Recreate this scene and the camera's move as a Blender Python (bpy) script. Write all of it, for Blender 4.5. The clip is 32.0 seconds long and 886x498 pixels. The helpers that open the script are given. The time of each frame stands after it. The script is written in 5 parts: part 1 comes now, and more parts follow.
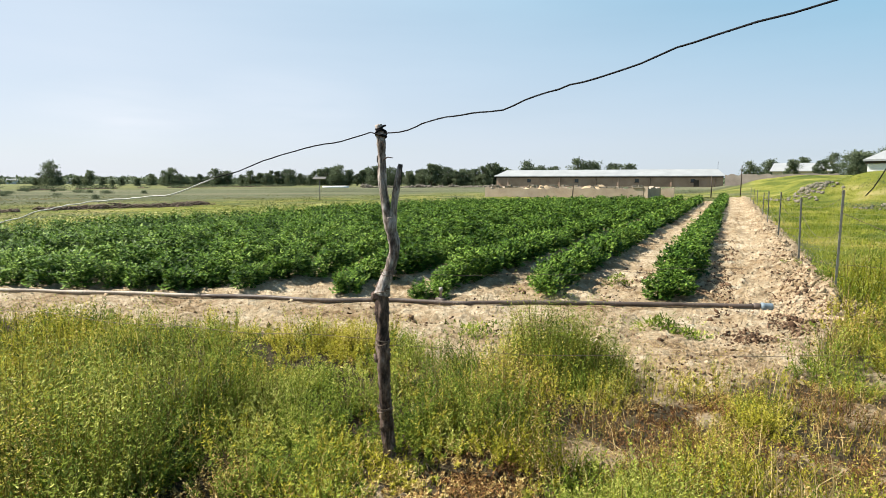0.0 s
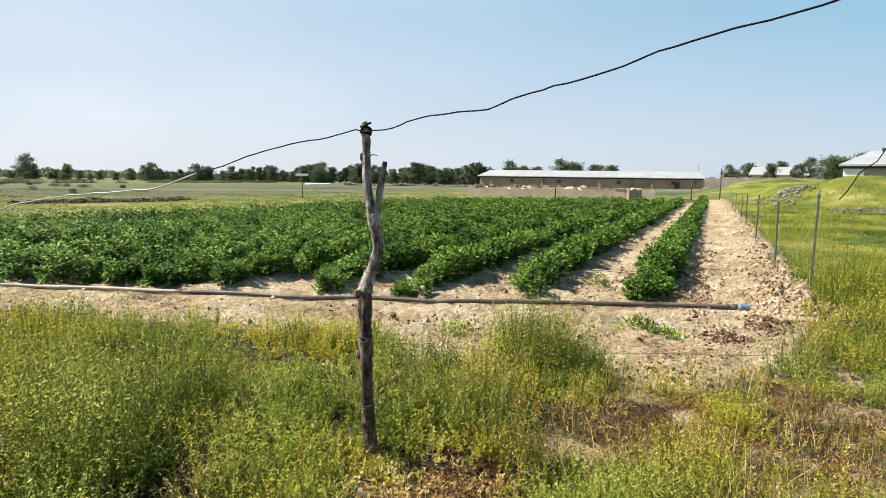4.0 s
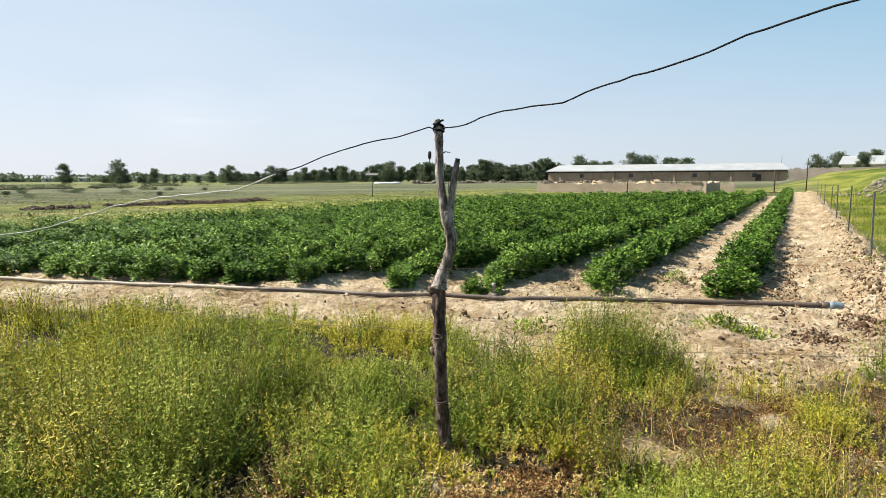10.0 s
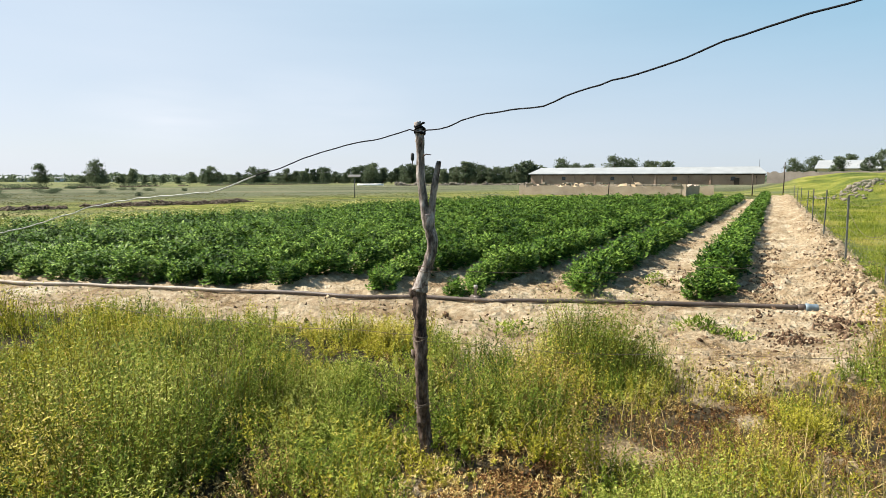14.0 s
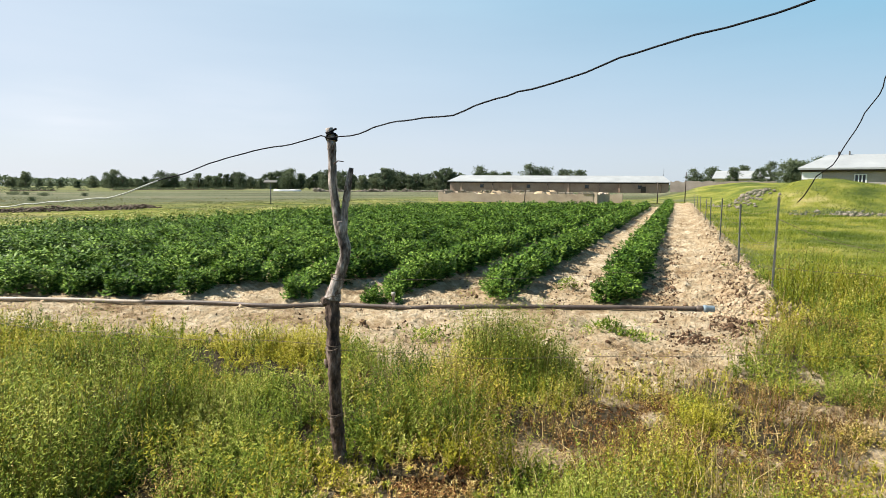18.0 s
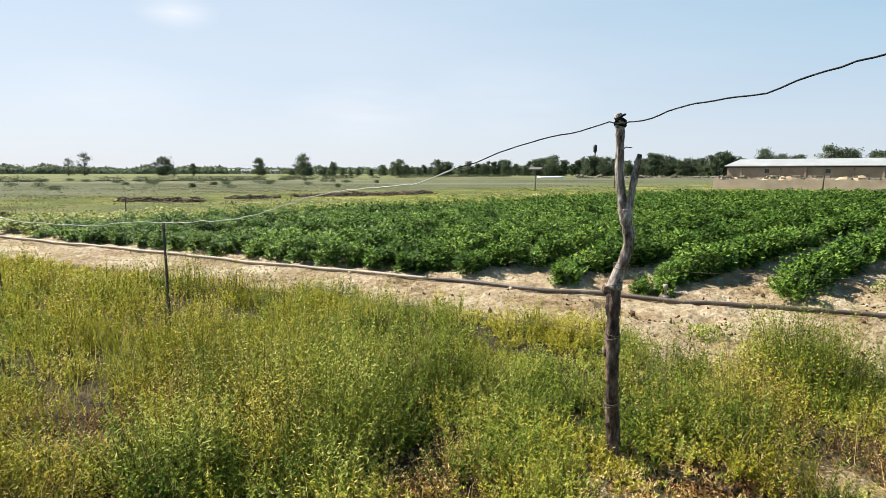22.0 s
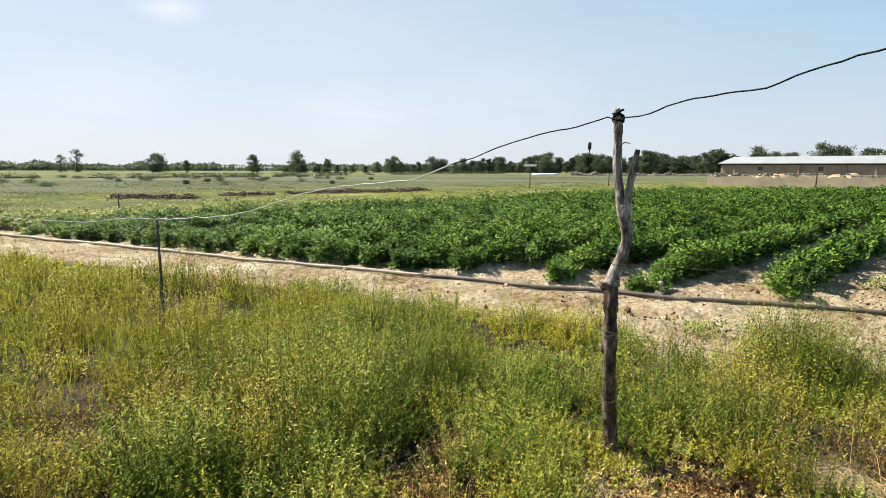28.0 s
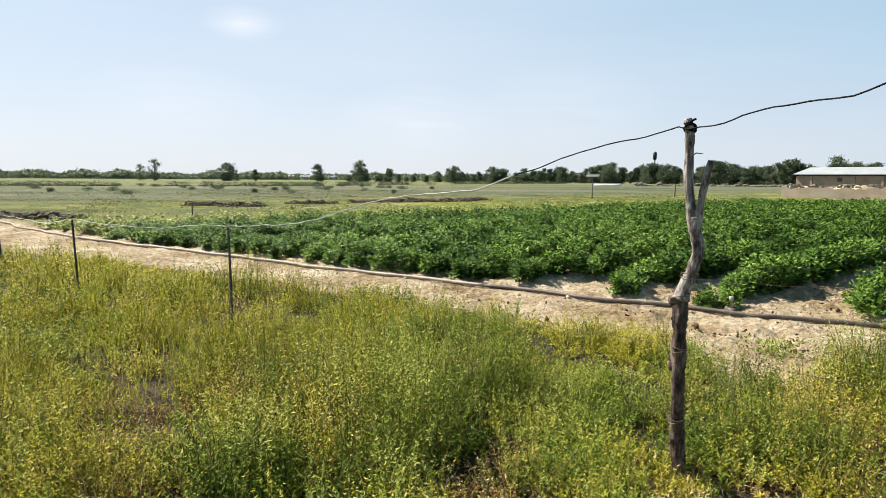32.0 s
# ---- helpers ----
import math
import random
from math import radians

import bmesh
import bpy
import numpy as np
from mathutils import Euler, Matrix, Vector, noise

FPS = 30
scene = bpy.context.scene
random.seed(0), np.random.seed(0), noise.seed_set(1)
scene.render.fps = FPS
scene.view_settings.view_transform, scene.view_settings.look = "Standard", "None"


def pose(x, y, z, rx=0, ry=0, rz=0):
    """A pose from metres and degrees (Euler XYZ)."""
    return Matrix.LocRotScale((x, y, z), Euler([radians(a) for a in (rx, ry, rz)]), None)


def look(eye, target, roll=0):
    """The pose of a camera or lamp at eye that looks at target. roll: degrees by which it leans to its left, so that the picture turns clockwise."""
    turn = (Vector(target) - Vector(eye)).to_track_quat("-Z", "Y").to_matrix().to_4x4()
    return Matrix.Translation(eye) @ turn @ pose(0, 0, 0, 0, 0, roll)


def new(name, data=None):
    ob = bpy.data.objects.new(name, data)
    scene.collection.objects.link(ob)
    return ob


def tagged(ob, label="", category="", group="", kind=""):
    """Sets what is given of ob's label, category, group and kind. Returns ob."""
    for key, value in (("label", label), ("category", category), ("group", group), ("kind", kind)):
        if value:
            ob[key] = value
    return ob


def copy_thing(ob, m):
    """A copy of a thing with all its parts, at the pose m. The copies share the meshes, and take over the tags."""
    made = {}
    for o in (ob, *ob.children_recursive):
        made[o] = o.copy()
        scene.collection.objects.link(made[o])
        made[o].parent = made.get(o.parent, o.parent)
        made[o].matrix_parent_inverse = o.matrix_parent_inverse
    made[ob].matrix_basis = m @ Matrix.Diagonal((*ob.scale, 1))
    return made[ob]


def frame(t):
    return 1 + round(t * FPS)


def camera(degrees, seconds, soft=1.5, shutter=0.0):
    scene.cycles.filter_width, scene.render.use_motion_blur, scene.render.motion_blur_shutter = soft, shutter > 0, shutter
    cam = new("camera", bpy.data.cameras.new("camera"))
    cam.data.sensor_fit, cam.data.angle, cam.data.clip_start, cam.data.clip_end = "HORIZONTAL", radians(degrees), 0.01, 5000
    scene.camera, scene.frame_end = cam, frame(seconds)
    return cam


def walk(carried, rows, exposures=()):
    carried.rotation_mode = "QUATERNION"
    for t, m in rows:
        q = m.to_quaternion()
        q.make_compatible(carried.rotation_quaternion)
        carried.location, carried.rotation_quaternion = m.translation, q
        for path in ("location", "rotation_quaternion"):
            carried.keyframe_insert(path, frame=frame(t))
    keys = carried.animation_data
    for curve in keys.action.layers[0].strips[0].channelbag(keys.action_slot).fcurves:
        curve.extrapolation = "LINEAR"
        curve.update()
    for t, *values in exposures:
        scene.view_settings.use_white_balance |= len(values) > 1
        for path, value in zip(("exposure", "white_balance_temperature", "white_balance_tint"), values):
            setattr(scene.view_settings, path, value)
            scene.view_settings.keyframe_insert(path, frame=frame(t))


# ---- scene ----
cam = camera(71.37, 32.0, soft=0.4)
PATH = [  # seconds, x, y, z, turn
    (0.0, 0.020, 0.063, 1.607, 83.79, -0.12, 25.02),
    (0.5, 0.000, 0.051, 1.603, 83.45, 0.11, 29.53),
    (1.0, -0.005, 0.033, 1.603, 83.42, -0.23, 31.19),
    (1.5, 0.009, 0.039, 1.603, 83.64, -0.56, 28.03),
    (2.0, 0.009, 0.051, 1.602, 83.67, -0.60, 25.50),
    (2.5, 0.020, 0.045, 1.600, 83.41, -0.85, 24.14),
    (3.0, 0.017, 0.046, 1.601, 83.20, -1.17, 24.03),
    (3.5, 0.026, 0.039, 1.603, 83.66, -1.06, 23.34),
    (5.5, 0.021, 0.049, 1.604, 83.75, -0.12, 24.26),
    (6.0, 0.018, 0.055, 1.604, 83.72, 0.05, 24.24),
    (6.5, 0.012, 0.056, 1.604, 83.72, 0.13, 24.71),
    (7.0, 0.018, 0.054, 1.604, 83.61, 0.04, 24.78),
    (7.5, 0.019, 0.051, 1.603, 83.39, -0.29, 24.50),
    (8.0, 0.019, 0.048, 1.600, 83.43, -0.40, 24.43),
    (8.5, 0.017, 0.055, 1.600, 83.51, -0.20, 24.82),
    (9.0, 0.010, 0.052, 1.601, 83.57, -0.06, 25.72),
    (9.5, 0.002, 0.043, 1.597, 83.48, 0.19, 27.45),
    (10.0, -0.004, 0.036, 1.599, 83.41, 0.19, 29.71),
    (10.5, -0.006, 0.029, 1.602, 83.76, 0.52, 30.75),
    (11.0, -0.011, 0.030, 1.601, 83.58, 0.66, 31.63),
    (11.5, -0.022, 0.030, 1.600, 83.32, 0.45, 32.69),
    (12.0, -0.020, 0.040, 1.599, 83.41, 0.13, 31.02),
    (12.5, -0.011, 0.043, 1.599, 83.35, -0.13, 29.43),
    (13.0, -0.001, 0.041, 1.598, 83.39, -0.05, 28.99),
    (13.5, 0.001, 0.043, 1.601, 83.52, -0.10, 28.40),
    (15.5, 0.006, 0.046, 1.603, 83.67, -0.00, 27.66),
    (16.0, 0.009, 0.052, 1.602, 83.64, -0.00, 25.48),
    (16.5, 0.027, 0.049, 1.603, 83.97, -0.05, 23.07),
    (17.0, 0.025, 0.062, 1.606, 84.15, -0.49, 22.07),
    (17.5, 0.036, 0.050, 1.606, 84.38, -0.47, 21.64),
    (18.0, 0.035, 0.060, 1.606, 84.24, -0.55, 20.73),
    (18.5, 0.039, 0.064, 1.608, 84.61, -0.63, 19.36),
    (19.0, 0.041, 0.064, 1.607, 84.33, -0.70, 19.70),
    (19.5, 0.041, 0.070, 1.605, 84.04, -0.41, 19.87),
    (20.0, 0.043, 0.060, 1.606, 84.26, -0.53, 20.20),
    (20.5, 0.030, 0.057, 1.605, 84.06, -0.42, 22.14),
    (21.0, 0.010, 0.036, 1.602, 83.55, 0.11, 27.26),
    (21.5, -0.035, -0.008, 1.601, 82.69, -0.38, 38.08),
    (22.0, -0.058, -0.016, 1.609, 82.86, -0.12, 44.61),
    (22.5, -0.071, -0.018, 1.608, 83.00, -0.39, 46.80),
    (23.0, -0.080, -0.018, 1.604, 82.96, -0.15, 47.23),
    (23.5, -0.090, -0.018, 1.601, 82.28, -0.38, 46.47),
    (24.0, -0.088, -0.019, 1.601, 82.62, -0.17, 45.74),
    (24.5, -0.088, -0.015, 1.601, 82.48, -0.12, 45.50),
    (26.5, -0.084, -0.013, 1.604, 83.02, -0.00, 44.74),
    (27.0, -0.082, -0.011, 1.601, 82.97, -0.13, 44.56),
    (27.5, -0.081, -0.011, 1.602, 82.83, -0.07, 44.28),
    (28.0, -0.081, -0.011, 1.600, 82.60, -0.20, 44.11),
    (28.5, -0.081, -0.020, 1.601, 82.39, -0.09, 44.75),
    (29.0, -0.079, -0.025, 1.605, 82.27, 0.16, 44.97),
    (29.5, -0.084, -0.016, 1.599, 82.59, -0.06, 44.90),
    (30.0, -0.089, -0.018, 1.601, 82.33, -0.15, 45.93),
    (30.5, -0.085, -0.020, 1.604, 82.53, -0.41, 45.84),
    (31.0, -0.084, -0.014, 1.601, 82.61, -0.41, 44.33),
    (31.5, -0.084, -0.013, 1.603, 83.03, -0.28, 44.88),
    (32.0, -0.099, -0.022, 1.603, 83.46, -0.42, 49.67),
]
walk(cam, [(row[0], pose(*row[1:])) for row in PATH])

# ---- light ----
SUN_AZ, SUN_EL = 106.0, 49.0          # degrees to the left of +y, degrees up
world = bpy.data.worlds.new("sky_world")
scene.world = world
world.use_nodes = True
wn, wl = world.node_tree.nodes, world.node_tree.links
sky = wn.new("ShaderNodeTexSky")
sky.sky_type, sky.sun_disc = "NISHITA", False
sky.sun_elevation, sky.sun_rotation = radians(SUN_EL), radians(-SUN_AZ)
sky.altitude, sky.air_density, sky.dust_density, sky.ozone_density = 100, 1.0, 0.5, 1.2
# thin high cloud, thicker towards the horizon
wtc, wmap, wno = wn.new("ShaderNodeTexCoord"), wn.new("ShaderNodeMapping"), wn.new("ShaderNodeTexNoise")
wmap.inputs["Scale"].default_value = (1.0, 1.0, 7.0)
wl.new(wtc.outputs["Generated"], wmap.inputs[0])
wl.new(wmap.outputs[0], wno.inputs["Vector"])
wno.inputs["Scale"].default_value, wno.inputs["Detail"].default_value, wno.inputs["Roughness"].default_value = 2.2, 5.0, 0.5
wsep, wband, wsum = wn.new("ShaderNodeSeparateXYZ"), wn.new("ShaderNodeMapRange"), wn.new("ShaderNodeMath")
wl.new(wtc.outputs["Generated"], wsep.inputs[0])
wl.new(wsep.outputs["Z"], wband.inputs[0])
wband.inputs[1].default_value, wband.inputs[2].default_value, wband.inputs[3].default_value, wband.inputs[4].default_value = 0.0, 0.4, 0.8, 0.72
wsum.operation = "MULTIPLY_ADD"
wsum.inputs[1].default_value = 0.28
wsum.use_clamp = True
wl.new(wno.outputs[0], wsum.inputs[0])
wl.new(wband.outputs[0], wsum.inputs[2])
wsub = wn.new("ShaderNodeMath")
wsub.operation, wsub.use_clamp = "SUBTRACT", True
wsub.inputs[1].default_value = 0.14
wl.new(wsum.outputs[0], wsub.inputs[0])
wside, whaze = wn.new("ShaderNodeMapRange"), wn.new("ShaderNodeMix")   # the haze is whiter on the sun's side
wl.new(wsep.outputs["X"], wside.inputs[0])
wside.inputs[1].default_value, wside.inputs[2].default_value = 0.25, -0.8
whaze.data_type = "RGBA"
whaze.inputs[6].default_value, whaze.inputs[7].default_value = (5.2, 6.25, 7.5, 1), (6.95, 7.5, 8.5, 1)
wl.new(wside.outputs[0], whaze.inputs[0])
wmix = wn.new("ShaderNodeMix")
wmix.data_type = "RGBA"
whigh, wtop, wrise = wn.new("ShaderNodeMix"), wn.new("ShaderNodeMix"), wn.new("ShaderNodeMapRange")
whigh.data_type = wtop.data_type = "RGBA"
whigh.inputs[6].default_value, whigh.inputs[7].default_value = (1.3, 5.25, 7.5, 1), (6.2, 7.5, 8.6, 1)
wl.new(wside.outputs[0], whigh.inputs[0])
wrise.inputs[1].default_value, wrise.inputs[2].default_value = 0.06, 0.36
wl.new(wsep.outputs["Z"], wrise.inputs[0])
wl.new(wrise.outputs[0], wtop.inputs[0])
wl.new(whaze.outputs[2], wtop.inputs[6])
wl.new(whigh.outputs[2], wtop.inputs[7])
wl.new(wtop.outputs[2], wmix.inputs[7])
wthin, wveil = wn.new("ShaderNodeMapRange"), wn.new("ShaderNodeMath")   # the veil thins overhead
wthin.inputs[1].default_value, wthin.inputs[2].default_value, wthin.inputs[3].default_value, wthin.inputs[4].default_value = 0.3, 0.75, 1.0, 0.12
wl.new(wsep.outputs["Z"], wthin.inputs[0])
wveil.operation = "MULTIPLY"
wl.new(wsub.outputs[0], wveil.inputs[0])
wl.new(wthin.outputs[0], wveil.inputs[1])
wl.new(wveil.outputs[0], wmix.inputs[0])
wl.new(sky.outputs[0], wmix.inputs[6])
# wisps of cirrus: direction, breadth, strength
CIRRUS = (((-0.899, 0.378, 0.222), 0.06, 0.55), ((-0.784, 0.614, 0.089), 0.14, 0.3), ((-0.951, 0.291, 0.101), 0.14, 0.25), ((-0.6, 0.74, 0.11), 0.16, 0.2))
wfine = wn.new("ShaderNodeTexNoise")
wfine.inputs["Scale"].default_value, wfine.inputs["Detail"].default_value = 9.0, 5.0
wl.new(wmap.outputs[0], wfine.inputs["Vector"])
last = wmix.outputs[2]
for place, reach, amount in CIRRUS:
    wd, wr, wm, wc = wn.new("ShaderNodeVectorMath"), wn.new("ShaderNodeMapRange"), wn.new("ShaderNodeMath"), wn.new("ShaderNodeMix")
    wflat = wn.new("ShaderNodeMapping")
    wflat.inputs["Location"].default_value = (-place[0], -place[1], -place[2] * 2.2)
    wflat.inputs["Scale"].default_value = (1.0, 1.0, 2.2)
    wl.new(wtc.outputs["Generated"], wflat.inputs[0])
    wd.operation = "LENGTH"
    wl.new(wflat.outputs[0], wd.inputs[0])
    wr.inputs[1].default_value, wr.inputs[2].default_value, wr.inputs[4].default_value = reach, 0.0, amount * 2
    wl.new(wd.outputs["Value"], wr.inputs[0])
    wm.operation = "MULTIPLY"
    wl.new(wr.outputs[0], wm.inputs[0])
    wl.new(wfine.outputs[0], wm.inputs[1])
    wc.data_type = "RGBA"
    wc.inputs[7].default_value = (8.4, 8.7, 9.3, 1)
    wl.new(wm.outputs[0], wc.inputs[0])
    wl.new(last, wc.inputs[6])
    last = wc.outputs[2]
wl.new(last, wn["Background"].inputs[0])
wn["Background"].inputs[1].default_value = 0.049
sun = new("sun", bpy.data.lights.new("sun", "SUN"))
sun.data.energy, sun.data.angle, sun.data.color = 5.0, radians(0.6), (1.0, 0.95, 0.86)
to_sun = Vector((-math.sin(radians(SUN_AZ)) * math.cos(radians(SUN_EL)), math.cos(radians(SUN_AZ)) * math.cos(radians(SUN_EL)), math.sin(radians(SUN_EL))))
sun.matrix_world = look(to_sun * 60, (0, 0, 0))
scene.view_settings.exposure = 1.22

# ---- materials ----
rng = np.random.default_rng(7)


def nodes_of(name):
    m = bpy.data.materials.new(name)
    m.use_nodes = True
    return m, m.node_tree.nodes, m.node_tree.links


def ramp(n, stops):
    r = n.new("ShaderNodeValToRGB")
    while len(r.color_ramp.elements) < len(stops):
        r.color_ramp.elements.new(0.5)
    for e, (p, c) in zip(r.color_ramp.elements, stops):
        e.position, e.color = p, (*c, 1)
    return r


def noise_node(n, l, scale, detail=4.0, rough=0.55, source="Object"):
    tc = n.new("ShaderNodeTexCoord")
    t = n.new("ShaderNodeTexNoise")
    t.inputs["Scale"].default_value, t.inputs["Detail"].default_value, t.inputs["Roughness"].default_value = scale, detail, rough
    l.new(tc.outputs[source], t.inputs["Vector"])
    return t


def surface(name, stops, scale, rough=0.8, metal=0.0, fine=40.0, bump=0.3, depth=0.01, vary=0.0, stretch=None, spec=0.3, island=0.0):
    """A solid surface: patches of colour, finer grain and relief; vary adds a shift of its own for each object."""
    m, n, l = nodes_of(name)
    b = n["Principled BSDF"]
    a, g = noise_node(n, l, scale), noise_node(n, l, fine, 6.0, 0.65)
    if stretch:
        for t in (a, g):
            mp = n.new("ShaderNodeMapping")
            mp.inputs["Scale"].default_value = stretch
            l.new(t.inputs["Vector"].links[0].from_socket, mp.inputs[0])
            l.new(mp.outputs[0], t.inputs["Vector"])
    mix = n.new("ShaderNodeMix")
    mix.inputs[0].default_value = 0.4
    l.new(a.outputs[0], mix.inputs[2])
    l.new(g.outputs[0], mix.inputs[3])
    fac = mix.outputs[0]
    if vary:
        oi = n.new("ShaderNodeObjectInfo")
        ma = n.new("ShaderNodeMath")
        ma.operation = "MULTIPLY_ADD"
        ma.inputs[1].default_value = vary
        l.new(oi.outputs["Random"], ma.inputs[0])
        l.new(fac, ma.inputs[2])
        sb = n.new("ShaderNodeMath")
        sb.operation = "SUBTRACT"
        sb.inputs[1].default_value = vary / 2
        l.new(ma.outputs[0], sb.inputs[0])
        fac = sb.outputs[0]
    if island:
        geo = n.new("ShaderNodeNewGeometry")
        mi = n.new("ShaderNodeMix")
        mi.inputs[0].default_value = island
        l.new(fac, mi.inputs[2])
        l.new(geo.outputs["Random Per Island"], mi.inputs[3])
        fac = mi.outputs[0]
    r = ramp(n, stops)
    l.new(fac, r.inputs[0])
    l.new(r.outputs[0], b.inputs["Base Color"])
    b.inputs["Roughness"].default_value, b.inputs["Metallic"].default_value = rough, metal
    b.inputs["Specular IOR Level"].default_value = spec
    if bump:
        bp = n.new("ShaderNodeBump")
        bp.inputs["Strength"].default_value, bp.inputs["Distance"].default_value = bump, depth
        l.new(mix.outputs[0], bp.inputs["Height"])
        l.new(bp.outputs[0], b.inputs["Normal"])
    return m


def leafy(name, stops, patch=0.5, island=0.45, rough=0.5, through_light=0.3, spec=0.35, objects=0.0):
    """Leaves and blades: colour from broad patches of the plan and a shift for each leaf, with light passing through."""
    m, n, l = nodes_of(name)
    b = n["Principled BSDF"]
    geo = n.new("ShaderNodeNewGeometry")
    t = n.new("ShaderNodeTexNoise")
    t.inputs["Scale"].default_value, t.inputs["Detail"].default_value = patch, 3.0
    l.new(geo.outputs["Position"], t.inputs["Vector"])
    st = n.new("ShaderNodeMapRange")
    st.inputs[1].default_value, st.inputs[2].default_value = 0.3, 0.7
    l.new(t.outputs[0], st.inputs[0])
    mix = n.new("ShaderNodeMix")
    mix.inputs[0].default_value = island
    l.new(st.outputs[0], mix.inputs[2])
    l.new(geo.outputs["Random Per Island"], mix.inputs[3])
    fac = mix.outputs[0]
    if objects:
        oi = n.new("ShaderNodeObjectInfo")
        mo = n.new("ShaderNodeMix")
        mo.inputs[0].default_value = objects
        l.new(fac, mo.inputs[2])
        l.new(oi.outputs["Random"], mo.inputs[3])
        fac = mo.outputs[0]
    r = ramp(n, stops)
    l.new(fac, r.inputs[0])
    l.new(r.outputs[0], b.inputs["Base Color"])
    b.inputs["Roughness"].default_value = rough
    b.inputs["Specular IOR Level"].default_value = spec
    tr = n.new("ShaderNodeBsdfTranslucent")
    l.new(r.outputs[0], tr.inputs[0])
    ms = n.new("ShaderNodeMixShader")
    ms.inputs[0].default_value = through_light
    l.new(b.outputs[0], ms.inputs[1])
    l.new(tr.outputs[0], ms.inputs[2])
    l.new(ms.outputs[0], n["Material Output"].inputs[0])
    return m


M_WEED = leafy("weed_leaf", [(0.15, (0.028, 0.052, 0.007)), (0.42, (0.105, 0.152, 0.016)), (0.64, (0.225, 0.265, 0.034)), (0.88, (0.44, 0.44, 0.12))], 2.2, 0.42, 0.6, 0.22, 0.08)
M_YELLOW = leafy("yellowing_leaf", [(0.15, (0.1, 0.1, 0.009)), (0.42, (0.27, 0.25, 0.02)), (0.64, (0.4, 0.36, 0.045)), (0.88, (0.58, 0.49, 0.16))], 1.3, 0.42, 0.6, 0.25, 0.06)
M_DRYLEAF = leafy("withered_leaf", [(0.15, (0.1, 0.052, 0.018)), (0.38, (0.25, 0.15, 0.045)), (0.58, (0.44, 0.31, 0.1)), (0.82, (0.62, 0.5, 0.23))], 0.9, 0.5, 0.7, 0.15, 0.1)
M_DEAD = leafy("dead_leaf", [(0.15, (0.035, 0.016, 0.008)), (0.4, (0.1, 0.047, 0.019)), (0.62, (0.21, 0.105, 0.038)), (0.86, (0.4, 0.25, 0.1))], 1.3, 0.6, 0.75, 0.08, 0.05)
M_GRASS = leafy("grass_blade", [(0.2, (0.11, 0.135, 0.01)), (0.43, (0.24, 0.255, 0.018)), (0.62, (0.35, 0.34, 0.035)), (0.88, (0.5, 0.42, 0.11))], 0.5, 0.45, 0.65, 0.45, 0.03)
M_BANK = leafy("bank_grass", [(0.18, (0.085, 0.125, 0.02)), (0.42, (0.19, 0.23, 0.032)), (0.62, (0.32, 0.335, 0.05)), (0.85, (0.52, 0.42, 0.13))], 0.3, 0.25, 0.7, 0.45, 0.05)
M_MEADOW = leafy("meadow_blade", [(0.2, (0.08, 0.09, 0.036)), (0.45, (0.135, 0.142, 0.06)), (0.65, (0.19, 0.18, 0.08)), (0.9, (0.26, 0.22, 0.11))], 0.12, 0.35, 0.7, 0.45, 0.03)
M_STEM = leafy("dry_stem", [(0.2, (0.24, 0.16, 0.06)), (0.5, (0.44, 0.32, 0.13)), (0.8, (0.6, 0.47, 0.24))], 0.8, 0.6, 0.7, 0.2, 0.1)
M_WSTEM = leafy("weed_stem", [(0.2, (0.06, 0.066, 0.014)), (0.5, (0.14, 0.13, 0.028)), (0.8, (0.28, 0.22, 0.07))], 0.8, 0.6, 0.8, 0.1, 0.02)
M_CROP = leafy("crop_leaf", [(0.2, (0.015, 0.04, 0.005)), (0.46, (0.05, 0.106, 0.011)), (0.63, (0.097, 0.173, 0.02)), (0.86, (0.235, 0.34, 0.065))], 0.8, 0.7, 0.55, 0.1, 0.1, 0.15)
M_CROPY = leafy("squash_leaf", [(0.15, (0.06, 0.11, 0.014)), (0.42, (0.15, 0.2, 0.03)), (0.68, (0.33, 0.34, 0.09)), (0.88, (0.55, 0.52, 0.22))], 0.8, 0.75, 0.5, 0.25, 0.12)
M_CROPSTEM = surface("crop_stem", [(0.3, (0.06, 0.1, 0.03)), (0.7, (0.1, 0.14, 0.05))], 8, 0.6)
# distance haze is put into the tree and hedge colours: lightened, greyed foliage
M_TREE = leafy("hazed_tree_leaf", [(0.15, (0.06, 0.08, 0.046)), (0.5, (0.1, 0.126, 0.072)), (0.85, (0.16, 0.185, 0.105))], 0.15, 0.3, 0.8, 0.3, 0.05, 0.35)
M_HEDGE = surface("hazed_hedge_mass", [(0.3, (0.035, 0.05, 0.026)), (0.5, (0.065, 0.085, 0.045)), (0.75, (0.11, 0.135, 0.07))], 0.5, 0.9, 0, 2.5, 1.0, 0.6)
M_BARK = surface("tree_bark", [(0.3, (0.06, 0.045, 0.03)), (0.7, (0.14, 0.11, 0.08))], 1.5, 0.9)
M_POST = surface("weathered_wood", [(0.38, (0.016, 0.01, 0.008)), (0.47, (0.066, 0.042, 0.032)), (0.56, (0.15, 0.103, 0.08)), (0.68, (0.34, 0.265, 0.22))], 20, 0.9, 0, 70, 1.0, 0.025, 0, (1, 1, 0.3))
